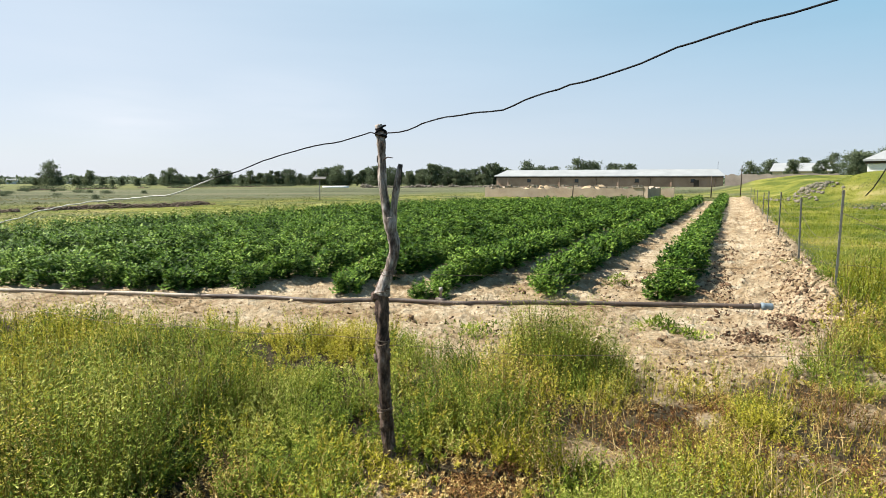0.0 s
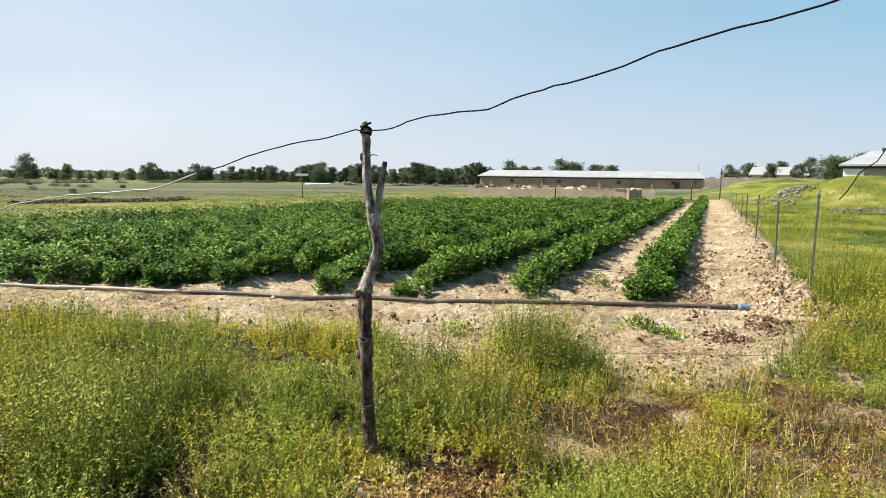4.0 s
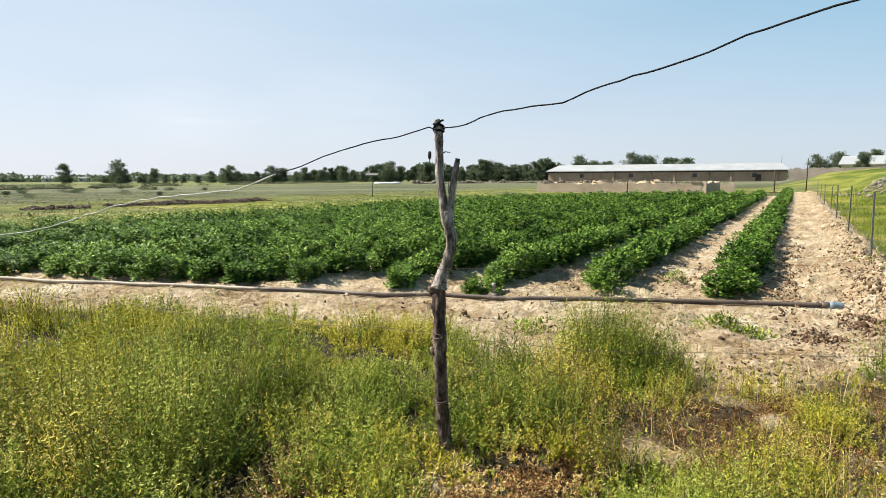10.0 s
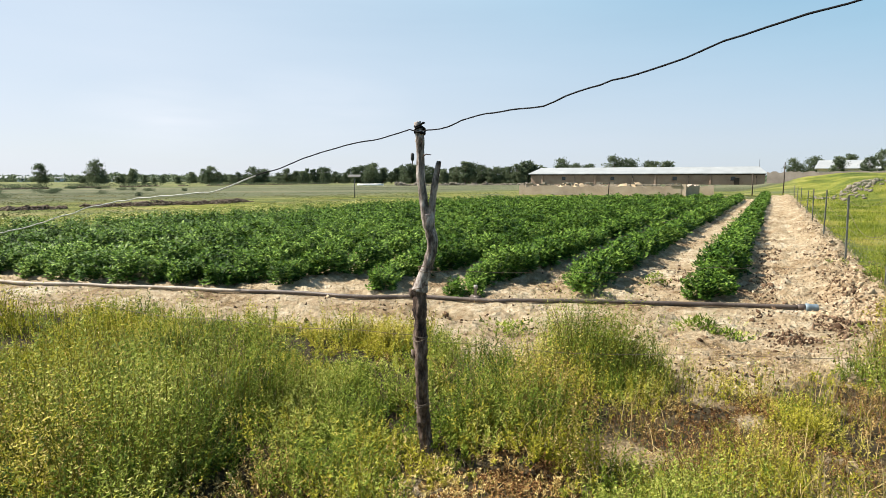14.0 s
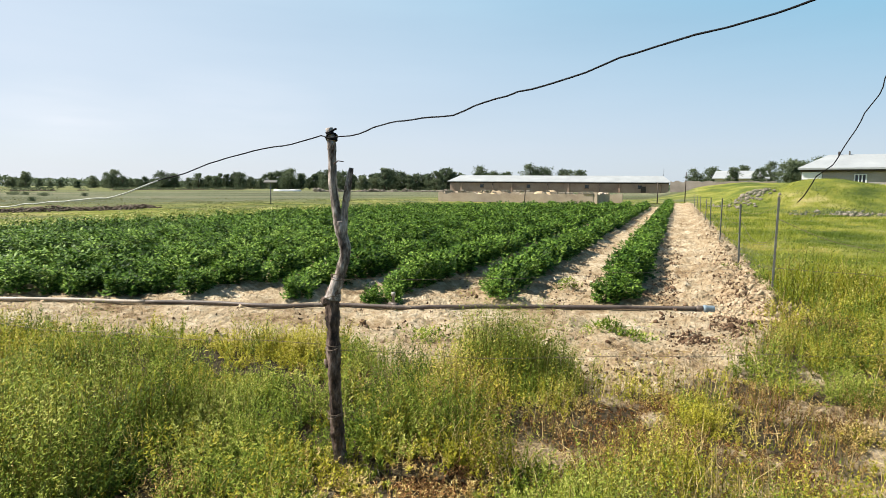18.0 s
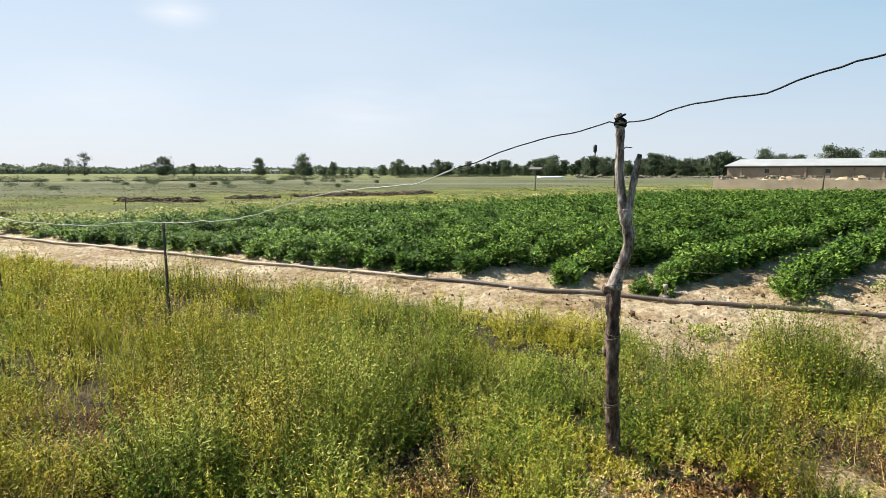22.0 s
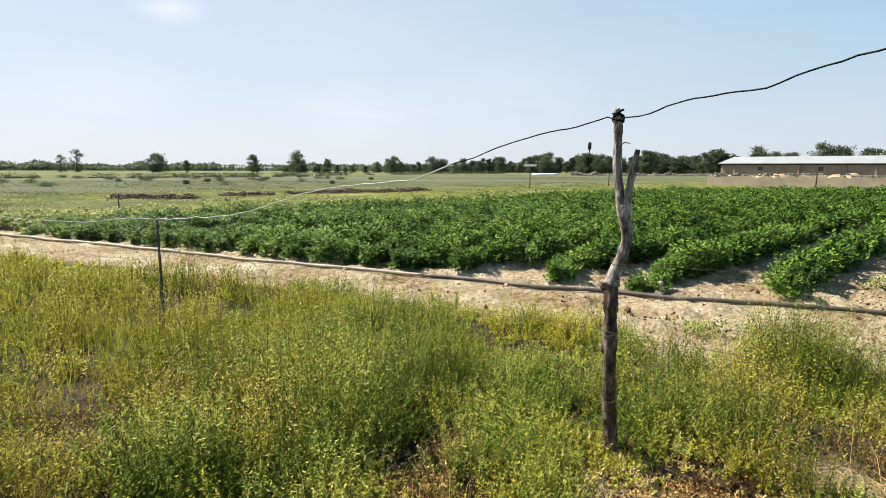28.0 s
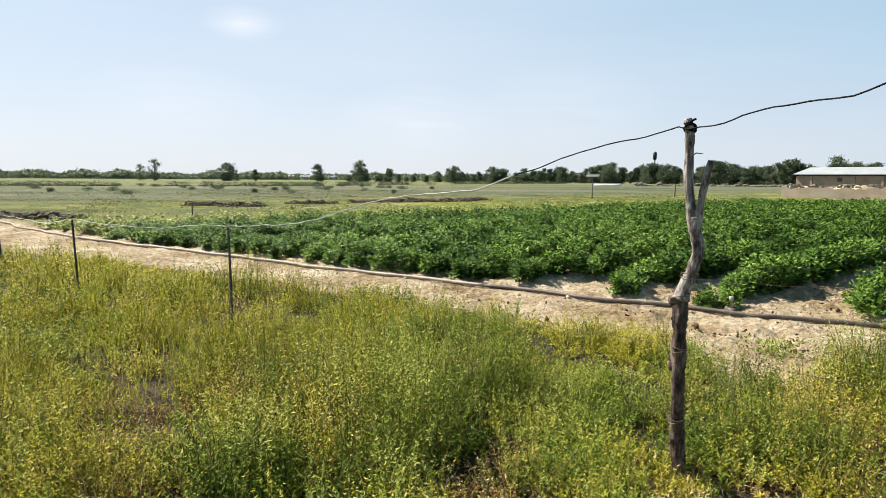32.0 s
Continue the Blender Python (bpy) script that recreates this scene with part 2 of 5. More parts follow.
M_BLEACHED = surface("bleached_wood", [(0.38, (0.018, 0.012, 0.01)), (0.45, (0.09, 0.068, 0.056)), (0.51, (0.24, 0.195, 0.165)), (0.61, (0.5, 0.44, 0.4))], 20, 0.85, 0, 70, 1.0, 0.025, 0, (1, 1, 0.3))
M_STEEL = surface("rusty_steel", [(0.3, (0.06, 0.06, 0.05)), (0.55, (0.15, 0.15, 0.128)), (0.75, (0.28, 0.27, 0.24))], 14, 0.6, 0.3, 80, 0.3, 0.003)
M_PALE = surface("galvanised_steel", [(0.3, (0.09, 0.085, 0.08)), (0.7, (0.2, 0.19, 0.175))], 12, 0.55, 0.4, 70, 0.2, 0.003)
M_DARKPOST = surface("dark_steel", [(0.3, (0.02, 0.02, 0.022)), (0.7, (0.06, 0.055, 0.05))], 14, 0.6, 0.3, 80, 0.3, 0.003)
M_WIRE = surface("fence_wire", [(0.3, (0.08, 0.055, 0.04)), (0.7, (0.2, 0.15, 0.11))], 20, 0.6, 0.4, 80, 0.2, 0.002)
M_CABLE = surface("black_cable", [(0.3, (0.006, 0.006, 0.007)), (0.7, (0.014, 0.013, 0.013))], 6, 0.85, 0, 60, 0.3, 0.003, 0, None, 0.1)
M_CABLEPALE = surface("pale_cable", [(0.3, (0.3, 0.3, 0.26)), (0.7, (0.5, 0.5, 0.44))], 6, 0.5, 0, 60, 0.3, 0.003)
M_PIPE = surface("brown_pipe", [(0.3, (0.045, 0.032, 0.026)), (0.55, (0.11, 0.085, 0.07)), (0.75, (0.27, 0.22, 0.17))], 3.5, 0.45, 0, 40, 0.3, 0.004)
# the far run's paleness: dust and sunlight both put into the colour
M_SUNDUSTPIPE = surface("dusty_sunlit_pipe", [(0.3, (0.16, 0.125, 0.095)), (0.55, (0.32, 0.265, 0.205)), (0.75, (0.5, 0.43, 0.35))], 3.5, 0.6, 0, 40, 0.3, 0.004)
M_CAP = surface("blue_plastic", [(0.3, (0.1, 0.14, 0.17)), (0.7, (0.26, 0.32, 0.36))], 10, 0.4)
M_FITTING = surface("pale_plastic", [(0.3, (0.2, 0.18, 0.15)), (0.7, (0.34, 0.31, 0.26))], 12, 0.5)
M_CLOD = surface("dry_clod", [(0.25, (0.17, 0.11, 0.065)), (0.5, (0.38, 0.285, 0.18)), (0.75, (0.5, 0.405, 0.275))], 5, 0.95, 0, 50, 0.8, 0.03, 0, None, 0.1, 0.3)
M_DAMPSHADE = surface("damp_shaded_clod", [(0.25, (0.04, 0.022, 0.012)), (0.5, (0.1, 0.06, 0.035)), (0.75, (0.2, 0.13, 0.08))], 5, 0.95, 0, 50, 0.6, 0.02, 0, None, 0.15, 0.5)
M_EARTH = surface("dark_earth", [(0.35, (0.07, 0.048, 0.033)), (0.55, (0.15, 0.108, 0.075)), (0.8, (0.28, 0.22, 0.16))], 1.2, 0.95, 0, 9, 0.8, 0.08)
M_ROCK = surface("pale_rubble", [(0.3, (0.11, 0.092, 0.07)), (0.55, (0.21, 0.18, 0.142)), (0.8, (0.33, 0.295, 0.245))], 3, 0.9, 0, 25, 0.6, 0.03)
M_MUD = surface("mud_brick", [(0.3, (0.27, 0.2, 0.15)), (0.5, (0.38, 0.3, 0.225)), (0.8, (0.5, 0.41, 0.32))], 0.8, 0.95, 0, 10, 0.5, 0.03, 0.15)
M_BARNWALL = surface("barn_wall", [(0.3, (0.22, 0.14, 0.1)), (0.5, (0.34, 0.235, 0.17)), (0.8, (0.45, 0.34, 0.26))], 0.5, 0.95, 0, 6, 0.4, 0.03)
M_ROOF = surface("pale_roof_sheet", [(0.3, (0.23, 0.24, 0.24)), (0.55, (0.3, 0.31, 0.31)), (0.8, (0.38, 0.385, 0.38))], 0.4, 0.6, 0.1, 5, 0.2, 0.02)
M_GREYWALL = surface("grey_wall", [(0.3, (0.13, 0.11, 0.092)), (0.55, (0.19, 0.165, 0.14)), (0.8, (0.26, 0.23, 0.2))], 0.7, 0.95, 0, 8, 0.3, 0.02)
M_PLASTER = surface("pale_plaster", [(0.3, (0.42, 0.38, 0.34)), (0.7, (0.58, 0.53, 0.48))], 0.6, 0.9, 0, 8, 0.2, 0.01)
M_RENDER = surface("grey_render", [(0.3, (0.26, 0.235, 0.21)), (0.7, (0.38, 0.345, 0.31))], 0.6, 0.9, 0, 8, 0.2, 0.01)
M_DARKWOOD = surface("dark_timber", [(0.3, (0.03, 0.022, 0.017)), (0.7, (0.08, 0.06, 0.045))], 2, 0.85)
M_WHITE = surface("white_paint", [(0.3, (0.65, 0.65, 0.64)), (0.7, (0.8, 0.8, 0.78))], 3, 0.5)
M_GLASS = surface("dark_glass", [(0.3, (0.02, 0.025, 0.03)), (0.7, (0.04, 0.045, 0.05))], 1, 0.08, 0, 5, 0.0, 0.01, 0, None, 0.5)

# ---- mesh makers ----


def lattice(x, y, scale, seed):
    """Smooth value noise in 0..1 on arrays."""
    x, y = np.asarray(x, float) / scale, np.asarray(y, float) / scale
    ix, iy = np.floor(x).astype(np.int64), np.floor(y).astype(np.int64)
    fx, fy = x - ix, y - iy
    fx, fy = fx * fx * (3 - 2 * fx), fy * fy * (3 - 2 * fy)

    def h(a, b):
        v = (a * 374761393 + b * 668265263 + seed * 982451653) & 0x7FFFFFFF
        v = ((v ^ (v >> 13)) * 1274126177) & 0x7FFFFFFF
        return ((v ^ (v >> 16)) & 0xFFFF) / 65535.0

    return (h(ix, iy) * (1 - fx) + h(ix + 1, iy) * fx) * (1 - fy) + (h(ix, iy + 1) * (1 - fx) + h(ix + 1, iy + 1) * fx) * fy


def fbm(x, y, scale, seed, octaves=4):
    total, weight, out = 0.0, 1.0, 0.0
    for o in range(octaves):
        out = out + weight * lattice(x, y, scale / 2**o, seed + 17 * o)
        total += weight
        weight *= 0.55
    return out / total


def raw_mesh(name, verts, quads=(), tris=(), mat=None, smooth=False):
    me = bpy.data.meshes.new(name)
    verts = np.asarray(verts, np.float32).reshape(-1, 3)
    quads, tris = np.asarray(quads, np.int32).reshape(-1, 4), np.asarray(tris, np.int32).reshape(-1, 3)
    me.vertices.add(len(verts))
    me.vertices.foreach_set("co", verts.ravel())
    loops = np.concatenate([quads.ravel(), tris.ravel()])
    starts = np.concatenate([np.arange(len(quads)) * 4, len(quads) * 4 + np.arange(len(tris)) * 3]).astype(np.int32)
    me.loops.add(len(loops))
    me.loops.foreach_set("vertex_index", loops)
    me.polygons.add(len(starts))
    me.polygons.foreach_set("loop_start", starts)
    if smooth:
        me.polygons.foreach_set("use_smooth", np.ones(len(starts), bool))
    me.update(calc_edges=True)
    if mat:
        me.materials.append(mat)
    return me


def part(name, bm, material, parent, label=""):
    me = bpy.data.meshes.new(name)
    bm.to_mesh(me)
    bm.free()
    me.materials.append(material)
    ob = new(name, me)
    ob.parent = parent
    return tagged(ob, label)


def mesh_part(name, me, parent, label=""):
    ob = new(name, me)
    ob.parent = parent
    return tagged(ob, label)


def thing(name, m, label, category, group="", kind=""):
    e = new(name)
    e.empty_display_size = 0.1
    e.matrix_world = m
    return tagged(e, label, category, group, kind)


def box(bm, x0, y0, z0, x1, y1, z1, bevel=0.0):
    made = bmesh.ops.create_cube(bm, size=1.0, matrix=Matrix.Translation(((x0 + x1) / 2, (y0 + y1) / 2, (z0 + z1) / 2)) @ Matrix.Diagonal((x1 - x0, y1 - y0, z1 - z0, 1)))
    if bevel:
        edges = list({e for v in made["verts"] for e in v.link_edges})
        bmesh.ops.bevel(bm, geom=edges, offset=bevel, segments=1, affect="EDGES")
    return bm


def boxed(x0, y0, z0, x1, y1, z1, bevel=0.0):
    return box(bmesh.new(), x0, y0, z0, x1, y1, z1, bevel)


def tube(points, radii, sides=8, rough=0.0, seed=0, closed=True):
    """Verts, quads and tris of a tube along points, with uneven radius."""
    pts = [Vector(p) for p in points]
    r = np.random.default_rng(seed)
    verts, quads, tris = [], [], []
    side = None
    for i, p in enumerate(pts):
        d = (pts[min(i + 1, len(pts) - 1)] - pts[max(i - 1, 0)]).normalized()
        side = (side - d * side.dot(d)).normalized() if side else d.cross(Vector((0.31, 0.87, 0.38))).normalized()
        up = d.cross(side)
        for k in range(sides):
            a = 2 * math.pi * k / sides
            q = radii[i] * (1 + rough * (r.random() - 0.5) * 2)
            verts.append(p + (side * math.cos(a) + up * math.sin(a)) * q)
    n = len(pts)
    for i in range(n - 1):
        for k in range(sides):
            k2 = (k + 1) % sides
            quads.append((i * sides + k, i * sides + k2, (i + 1) * sides + k2, (i + 1) * sides + k))
    if closed:
        verts += [pts[0], pts[-1]]
        for k in range(sides):
            k2 = (k + 1) % sides
            tris.append((n * sides, k2, k))
            tris.append((n * sides + 1, (n - 1) * sides + k, (n - 1) * sides + k2))
    return np.array([tuple(v) for v in verts]), np.array(quads), np.array(tris).reshape(-1, 3)


def joined(pieces):
    vs, qs, ts, at = [], [], [], 0
    for v, q, t in pieces:
        vs.append(v)
        qs.append(np.asarray(q).reshape(-1, 4) + at)
        ts.append(np.asarray(t).reshape(-1, 3) + at)
        at += len(v)
    return np.concatenate(vs), np.concatenate(qs), np.concatenate(ts)


def tube_mesh(name, points, radii, mat, sides=8, rough=0.0, seed=0, smooth=True):
    v, q, t = tube(points, radii, sides, rough, seed)
    return raw_mesh(name, v, q, t, mat, smooth)


def dense(points, step):
    """Points of a smooth curve through the given ones, at about that step."""
    p = [Vector(q) for q in points]
    out = []
    for i in range(len(p) - 1):
        a, b, c, d = p[max(i - 1, 0)], p[i], p[i + 1], p[min(i + 2, len(p) - 1)]
        n = max(1, int((c - b).length / step))
        for k in range(n):
            t = k / n
            out.append(0.5 * ((2 * b) + (c - a) * t + (2 * a - 5 * b + 4 * c - d) * t * t + (3 * b - a - 3 * c + d) * t**3))
    return out + [p[-1]]


def unit(v):
    return v / np.maximum(np.linalg.norm(v, axis=-1, keepdims=True), 1e-9)


def leaves_geo(base, way, across, length, width, bend=0.25):
    """Leaves of two folded quads each: base, way and across are (n, 3) arrays."""
    n = len(base)
    length, width = np.broadcast_to(length, n)[:, None], np.broadcast_to(width, n)[:, None]
    nrm = np.cross(way, across)
    mid = base + way * length * 0.45 + nrm * length * bend * 0.3
    tip = base + way * length - nrm * length * bend * 0.5
    v = np.stack([base, mid + across * width / 2, tip, mid - across * width / 2], 1)
    return v.reshape(-1, 3), np.arange(4 * n).reshape(-1, 4)


def blades_geo(base, lean, height, width):
    """Upright tapered blades: quad below, triangle above."""
    n = len(base)
    height, width = np.broadcast_to(height, n)[:, None], np.broadcast_to(width, n)[:, None]
    a = rng.random(n) * 2 * np.pi
    across = np.stack([np.cos(a), np.sin(a), 0 * a], 1)
    up = np.array([0, 0, 1.0])
    mid = base + (up * 0.58 + lean * 0.28) * height
    tip = base + (up * 0.92 + lean * 0.85) * height
    v = np.stack([base - across * width / 2, base + across * width / 2, mid + across * width * 0.38, mid - across * width * 0.38, tip], 1).reshape(-1, 3)
    k = np.arange(n)[:, None] * 5
    return v, k + np.array([0, 1, 2, 3]), k + np.array([3, 2, 4])


# ---- the lie of the land ----
PIPE_XY = [(0.36, 8.72), (-0.52, 8.5), (-1.87, 7.93), (-3.4, 7.30), (-4.67, 6.84), (-6.2, 6.36), (-7.9, 5.9), (-9.4, 5.36), (-12.2, 4.57), (-14.4, 4.1), (-16.7, 3.47), (-19.7, 2.75), (-23.0, 2.3), (-27.0, 1.95), (-33.0, 1.2)]
EDGE_X = [-30, -14.7, -12.4, -8.8, -6.9, -5.0, -4.0, -3.3, -2.7, -2.3, -1.8, -1.2, -0.8, -0.6, -0.4, -0.1, 0.3, 0.8, 1.12, 1.5, 1.9]
EDGE_Y = [-1.0, 1.5, 2.7, 3.65, 4.2, 4.6, 4.9, 5.15, 5.0, 4.5, 4.9, 5.3, 5.15, 4.8, 4.75, 5.05, 5.5, 6.3, 7.8, 10.4, 60.0]
ROWS = [-0.67, -2.35] + [-3.72 - 1.32 * k for k in range(15)]


def pipe_y(x):
    p = sorted(PIPE_XY)
    return np.interp(x, [a for a, _ in p], [b for _, b in p])


def row_end(x):
    return 68.0 if x > -1 else 57.5 + 0.95 * x


def smooth01(v):
    v = np.clip(v, 0, 1)
    return v * v * (3 - 2 * v)


def bare(x, y):
    """1 on bare soil, 0 where weeds or meadow grow."""
    x, y = np.asarray(x, float), np.asarray(y, float)
    wob = (fbm(x, y, 0.9, 3) - 0.5) * 1.1
    front = smooth01((y - np.interp(x, EDGE_X, EDGE_Y) + wob * np.clip(0.5 + y * 0.05, 0.5, 1.0)) / 0.35)
    right = smooth01((1.62 + 0.004 * y + wob * 0.5 - x) / 0.3)
    left = smooth01((x + 23.6 + wob * 2) / 0.8)
    back = smooth01((60.5 + 0.95 * np.minimum(x, 0) + np.where(x > -1.4, 14.0, 0.0) + wob * 2 - y) / 1.5)
    lane = smooth01(1.4 - np.abs(y - pipe_y(x) + 0.6) / 1.3) * smooth01((-x - 20) / 2) * smooth01((x + 38) / 6)
    spot = smooth01(1.5 - np.hypot((x + 0.66) / 0.3, (y - 3.58) / 0.18) + wob) * 0.9
    for px, py, sx, sy in ((-0.18, 3.74, 0.14, 0.08), (0.55, 4.09, 0.2, 0.1), (0.2, 3.05, 0.3, 0.12), (1.3, 4.3, 0.3, 0.2), (0.9, 3.3, 0.25, 0.15), (-1.55, 2.62, 0.2, 0.12)):
        spot = np.maximum(spot, smooth01(1.5 - np.hypot((x - px) / sx, (y - py) / sy) + wob) * 0.8)
    spot2 = smooth01(1.5 - np.hypot((x - 2.2) / 0.5, (y - 7.2) / 0.6)) * 0.8
    worn = smooth01((fbm(x, y, 0.3, 77) - 0.53 + 0.03 * smooth01((x - 0.1) * 2)) * 6) * smooth01((x + 0.95) * 3) * smooth01((6.5 - y) * 2) * smooth01((y - 1.5)) * smooth01((3.5 - x)) * 0.85
    return np.maximum.reduce([front * right * left * back, lane, spot, spot2, worn])


def land(x, y):
    """Height of the ground."""
    x, y = np.asarray(x, float), np.asarray(y, float)
    z = 0.035 * (fbm(x, y, 2.2, 11) - 0.5)
    far = smooth01((y - 90) / 50) * smooth01((x + 60) / 40) * smooth01((4 - x) / 10)
    z = z + 0.6 * far
    # grassy bank behind the fence
    bank = smooth01((y - 45.5) / 12) * smooth01((x - 3.4) / 6)
    z = z + bank * (1.8 + 0.6 * (fbm(x, y, 6, 5) - 0.5) + 0.75 * np.exp(-(((x - 10.6) / 4.2) ** 2 + ((y - 55) / 6) ** 2))) + 0.8 * np.exp(-(((x - 5.7) / 1.4) ** 2 + ((y - 56) / 3.5) ** 2)) + smooth01((y - 72) / 26) * smooth01((x + 5) / 8) * (1 - bank) * 1.4
    z = z + 0.75 * smooth01((y - 80) / 14) * smooth01((x - 0.5) / 4)
    # tilled beds, the path and the spoil ridge beside the fence
    field = smooth01((y - pipe_y(x) - 0.1) / 0.8) * smooth01((72 - y) / 4) * smooth01((x + 23.6) / 0.6) * smooth01((0.1 - x) / 0.3)
    k = np.where(x > -1.5, (x + 0.67) / 1.6, np.where(x > -3.0, (x + 2.35) / 1.4, (x + 3.72) / 1.32))
    z = z + field * (0.09 * (0.5 + 0.5 * np.cos(2 * np.pi * k)) - 0.03 + 0.09 * (fbm(x, y, 0.3, 21) - 0.5))
    ridge = np.exp(-(((x - 1.12) / 0.42) ** 2)) * smooth01((y - 8.2) / 1.6) * smooth01((74 - y) / 4)
    z = z + ridge * (0.17 + 0.26 * (fbm(x, y, 0.35, 31) - 0.5))
    soil = bare(x, y)
    calm = 1 - 0.85 * np.exp(-(((y - pipe_y(x)) / 0.16) ** 2)) * (x < 0.8)
    track = smooth01((x + 0.25) / 0.3) * smooth01((1.7 - x) / 0.3) * smooth01((y - 8.8) / 0.8) * smooth01((70 - y) / 4)
    z = z + calm * soil * (0.1 * (fbm(x, y, 0.6, 41) - 0.5) + (0.16 + 0.1 * track) * (fbm(x, y, 0.22, 43, 3) - 0.5))
    z = z - 0.17 * np.exp(-(((x + 0.04) / 0.075) ** 2 + ((y - 6.14) / 0.075) ** 2))
    return z


# ---- ground ----


def lines(*spans):
    out = []
    for a, b, step in spans:
        out += list(np.arange(a, b, step))
    return np.array(out + [spans[-1][1]])


gx = lines((-2400, -300, 150), (-300, -60, 12), (-60, -24, 1.5), (-24, -9, 0.22), (-9, -5, 0.1), (-5, 2.4, 0.042), (2.4, 8, 0.2), (8, 30, 0.7), (30, 90, 5), (90, 300, 30), (300, 2400, 150))
gy = lines((-600, -60, 60), (-60, -6, 6), (-6, 2.4, 0.3), (2.4, 4.4, 0.08), (4.4, 11, 0.042), (11, 20, 0.11), (20, 40, 0.3), (40, 76, 0.6), (76, 160, 4), (160, 500, 30), (500, 3000, 200))
GX, GY = np.meshgrid(gx, gy)
GZ = land(GX, GY)
nx, ny = len(gx), len(gy)
idx = np.arange(nx * ny).reshape(ny, nx)
gq = np.stack([idx[:-1, :-1], idx[:-1, 1:], idx[1:, 1:], idx[1:, :-1]], -1).reshape(-1, 4)


def ground_material():
    m, n, l = nodes_of("dry_soil_and_meadow")
    b = n["Principled BSDF"]
    at = n.new("ShaderNodeAttribute")
    at.attribute_name = "bare"
    a, g, f = noise_node(n, l, 0.9, 5), noise_node(n, l, 9, 6, 0.65), noise_node(n, l, 60, 4, 0.6)
    soil = ramp(n, [(0.34, (0.14, 0.085, 0.044)), (0.43, (0.33, 0.23, 0.128)), (0.53, (0.5, 0.39, 0.25)), (0.64, (0.7, 0.59, 0.43))])
    mx = n.new("ShaderNodeMix")
    mx.inputs[0].default_value = 0.5
    l.new(a.outputs[0], mx.inputs[2])
    l.new(g.outputs[0], mx.inputs[3])
    l.new(mx.outputs[0], soil.inputs[0])
    # brown litter near the camera, darkened to carry the shade between the weeds
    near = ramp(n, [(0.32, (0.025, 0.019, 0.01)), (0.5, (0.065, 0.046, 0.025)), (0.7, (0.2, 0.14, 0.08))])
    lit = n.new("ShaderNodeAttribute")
    lit.attribute_name = "litter_shade"
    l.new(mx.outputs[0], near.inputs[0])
    # broad meadow tints far out
    mp = n.new("ShaderNodeMapping")
    mp.vector_type = "TEXTURE"
    mp.inputs["Rotation"].default_value = (0, 0, radians(62))
    mp.inputs["Scale"].default_value = (2.5, 1.0, 1.0)
    tc = n.new("ShaderNodeTexCoord")
    l.new(tc.outputs["Object"], mp.inputs[0])
    big = n.new("ShaderNodeTexNoise")
    big.inputs["Scale"].default_value, big.inputs["Detail"].default_value = 0.07, 6.0
    l.new(mp.outputs[0], big.inputs["Vector"])
    tint = ramp(n, [(0.33, (0.075, 0.08, 0.042)), (0.45, (0.104, 0.114, 0.058)), (0.55, (0.132, 0.136, 0.075)), (0.68, (0.178, 0.166, 0.1))])
    l.new(big.outputs[0], tint.inputs[0])
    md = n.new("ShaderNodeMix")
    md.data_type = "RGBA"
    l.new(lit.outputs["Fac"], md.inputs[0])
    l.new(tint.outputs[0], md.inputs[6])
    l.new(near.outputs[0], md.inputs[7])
    lush = n.new("ShaderNodeAttribute")
    lush.attribute_name = "lush"
    green = ramp(n, [(0.38, (0.055, 0.08, 0.014)), (0.46, (0.125, 0.15, 0.024)), (0.53, (0.205, 0.212, 0.034)), (0.63, (0.36, 0.31, 0.12))])
    broad = noise_node(n, l, 0.28, 6)
    mg = n.new("ShaderNodeMix")
    mg.inputs[0].default_value = 0.6
    l.new(mx.outputs[0], mg.inputs[2])
    l.new(broad.outputs[0], mg.inputs[3])
    l.new(mg.outputs[0], green.inputs[0])
    ml = n.new("ShaderNodeMix")
    ml.data_type = "RGBA"
    l.new(lush.outputs["Fac"], ml.inputs[0])
    l.new(md.outputs[2], ml.inputs[6])
    l.new(green.outputs[0], ml.inputs[7])
    mm = n.new("ShaderNodeMix")
    mm.data_type = "RGBA"
    l.new(at.outputs["Fac"], mm.inputs[0])
    l.new(ml.outputs[2], mm.inputs[6])
    l.new(soil.outputs[0], mm.inputs[7])
    l.new(mm.outputs[2], b.inputs["Base Color"])
    b.inputs["Roughness"].default_value = 0.95
    b.inputs["Specular IOR Level"].default_value = 0.15
    ad = n.new("ShaderNodeMath")
    ad.operation = "ADD"
    l.new(g.outputs[0], ad.inputs[0])
    l.new(f.outputs[0], ad.inputs[1])
    crumb = n.new("ShaderNodeTexVoronoi")
    crumb.inputs["Scale"].default_value = 15.0
    warp = n.new("ShaderNodeVectorMath")
    warp.operation = "MULTIPLY_ADD"
    warp.inputs[1].default_value = (0.12, 0.12, 0.12)
    l.new(g.outputs[1], warp.inputs[0])
    l.new(tc.outputs["Object"], warp.inputs[2])
    l.new(warp.outputs[0], crumb.inputs["Vector"])
    cr = n.new("ShaderNodeMath")
    cr.operation = "MULTIPLY_ADD"
    cr.inputs[1].default_value = -1.1
    l.new(crumb.outputs["Distance"], cr.inputs[0])
    l.new(ad.outputs[0], cr.inputs[2])
    bp = n.new("ShaderNodeBump")
    bp.inputs["Strength"].default_value, bp.inputs["Distance"].default_value = 1.0, 0.06
    l.new(cr.outputs[0], bp.inputs["Height"])
    l.new(bp.outputs[0], b.inputs["Normal"])
    return m


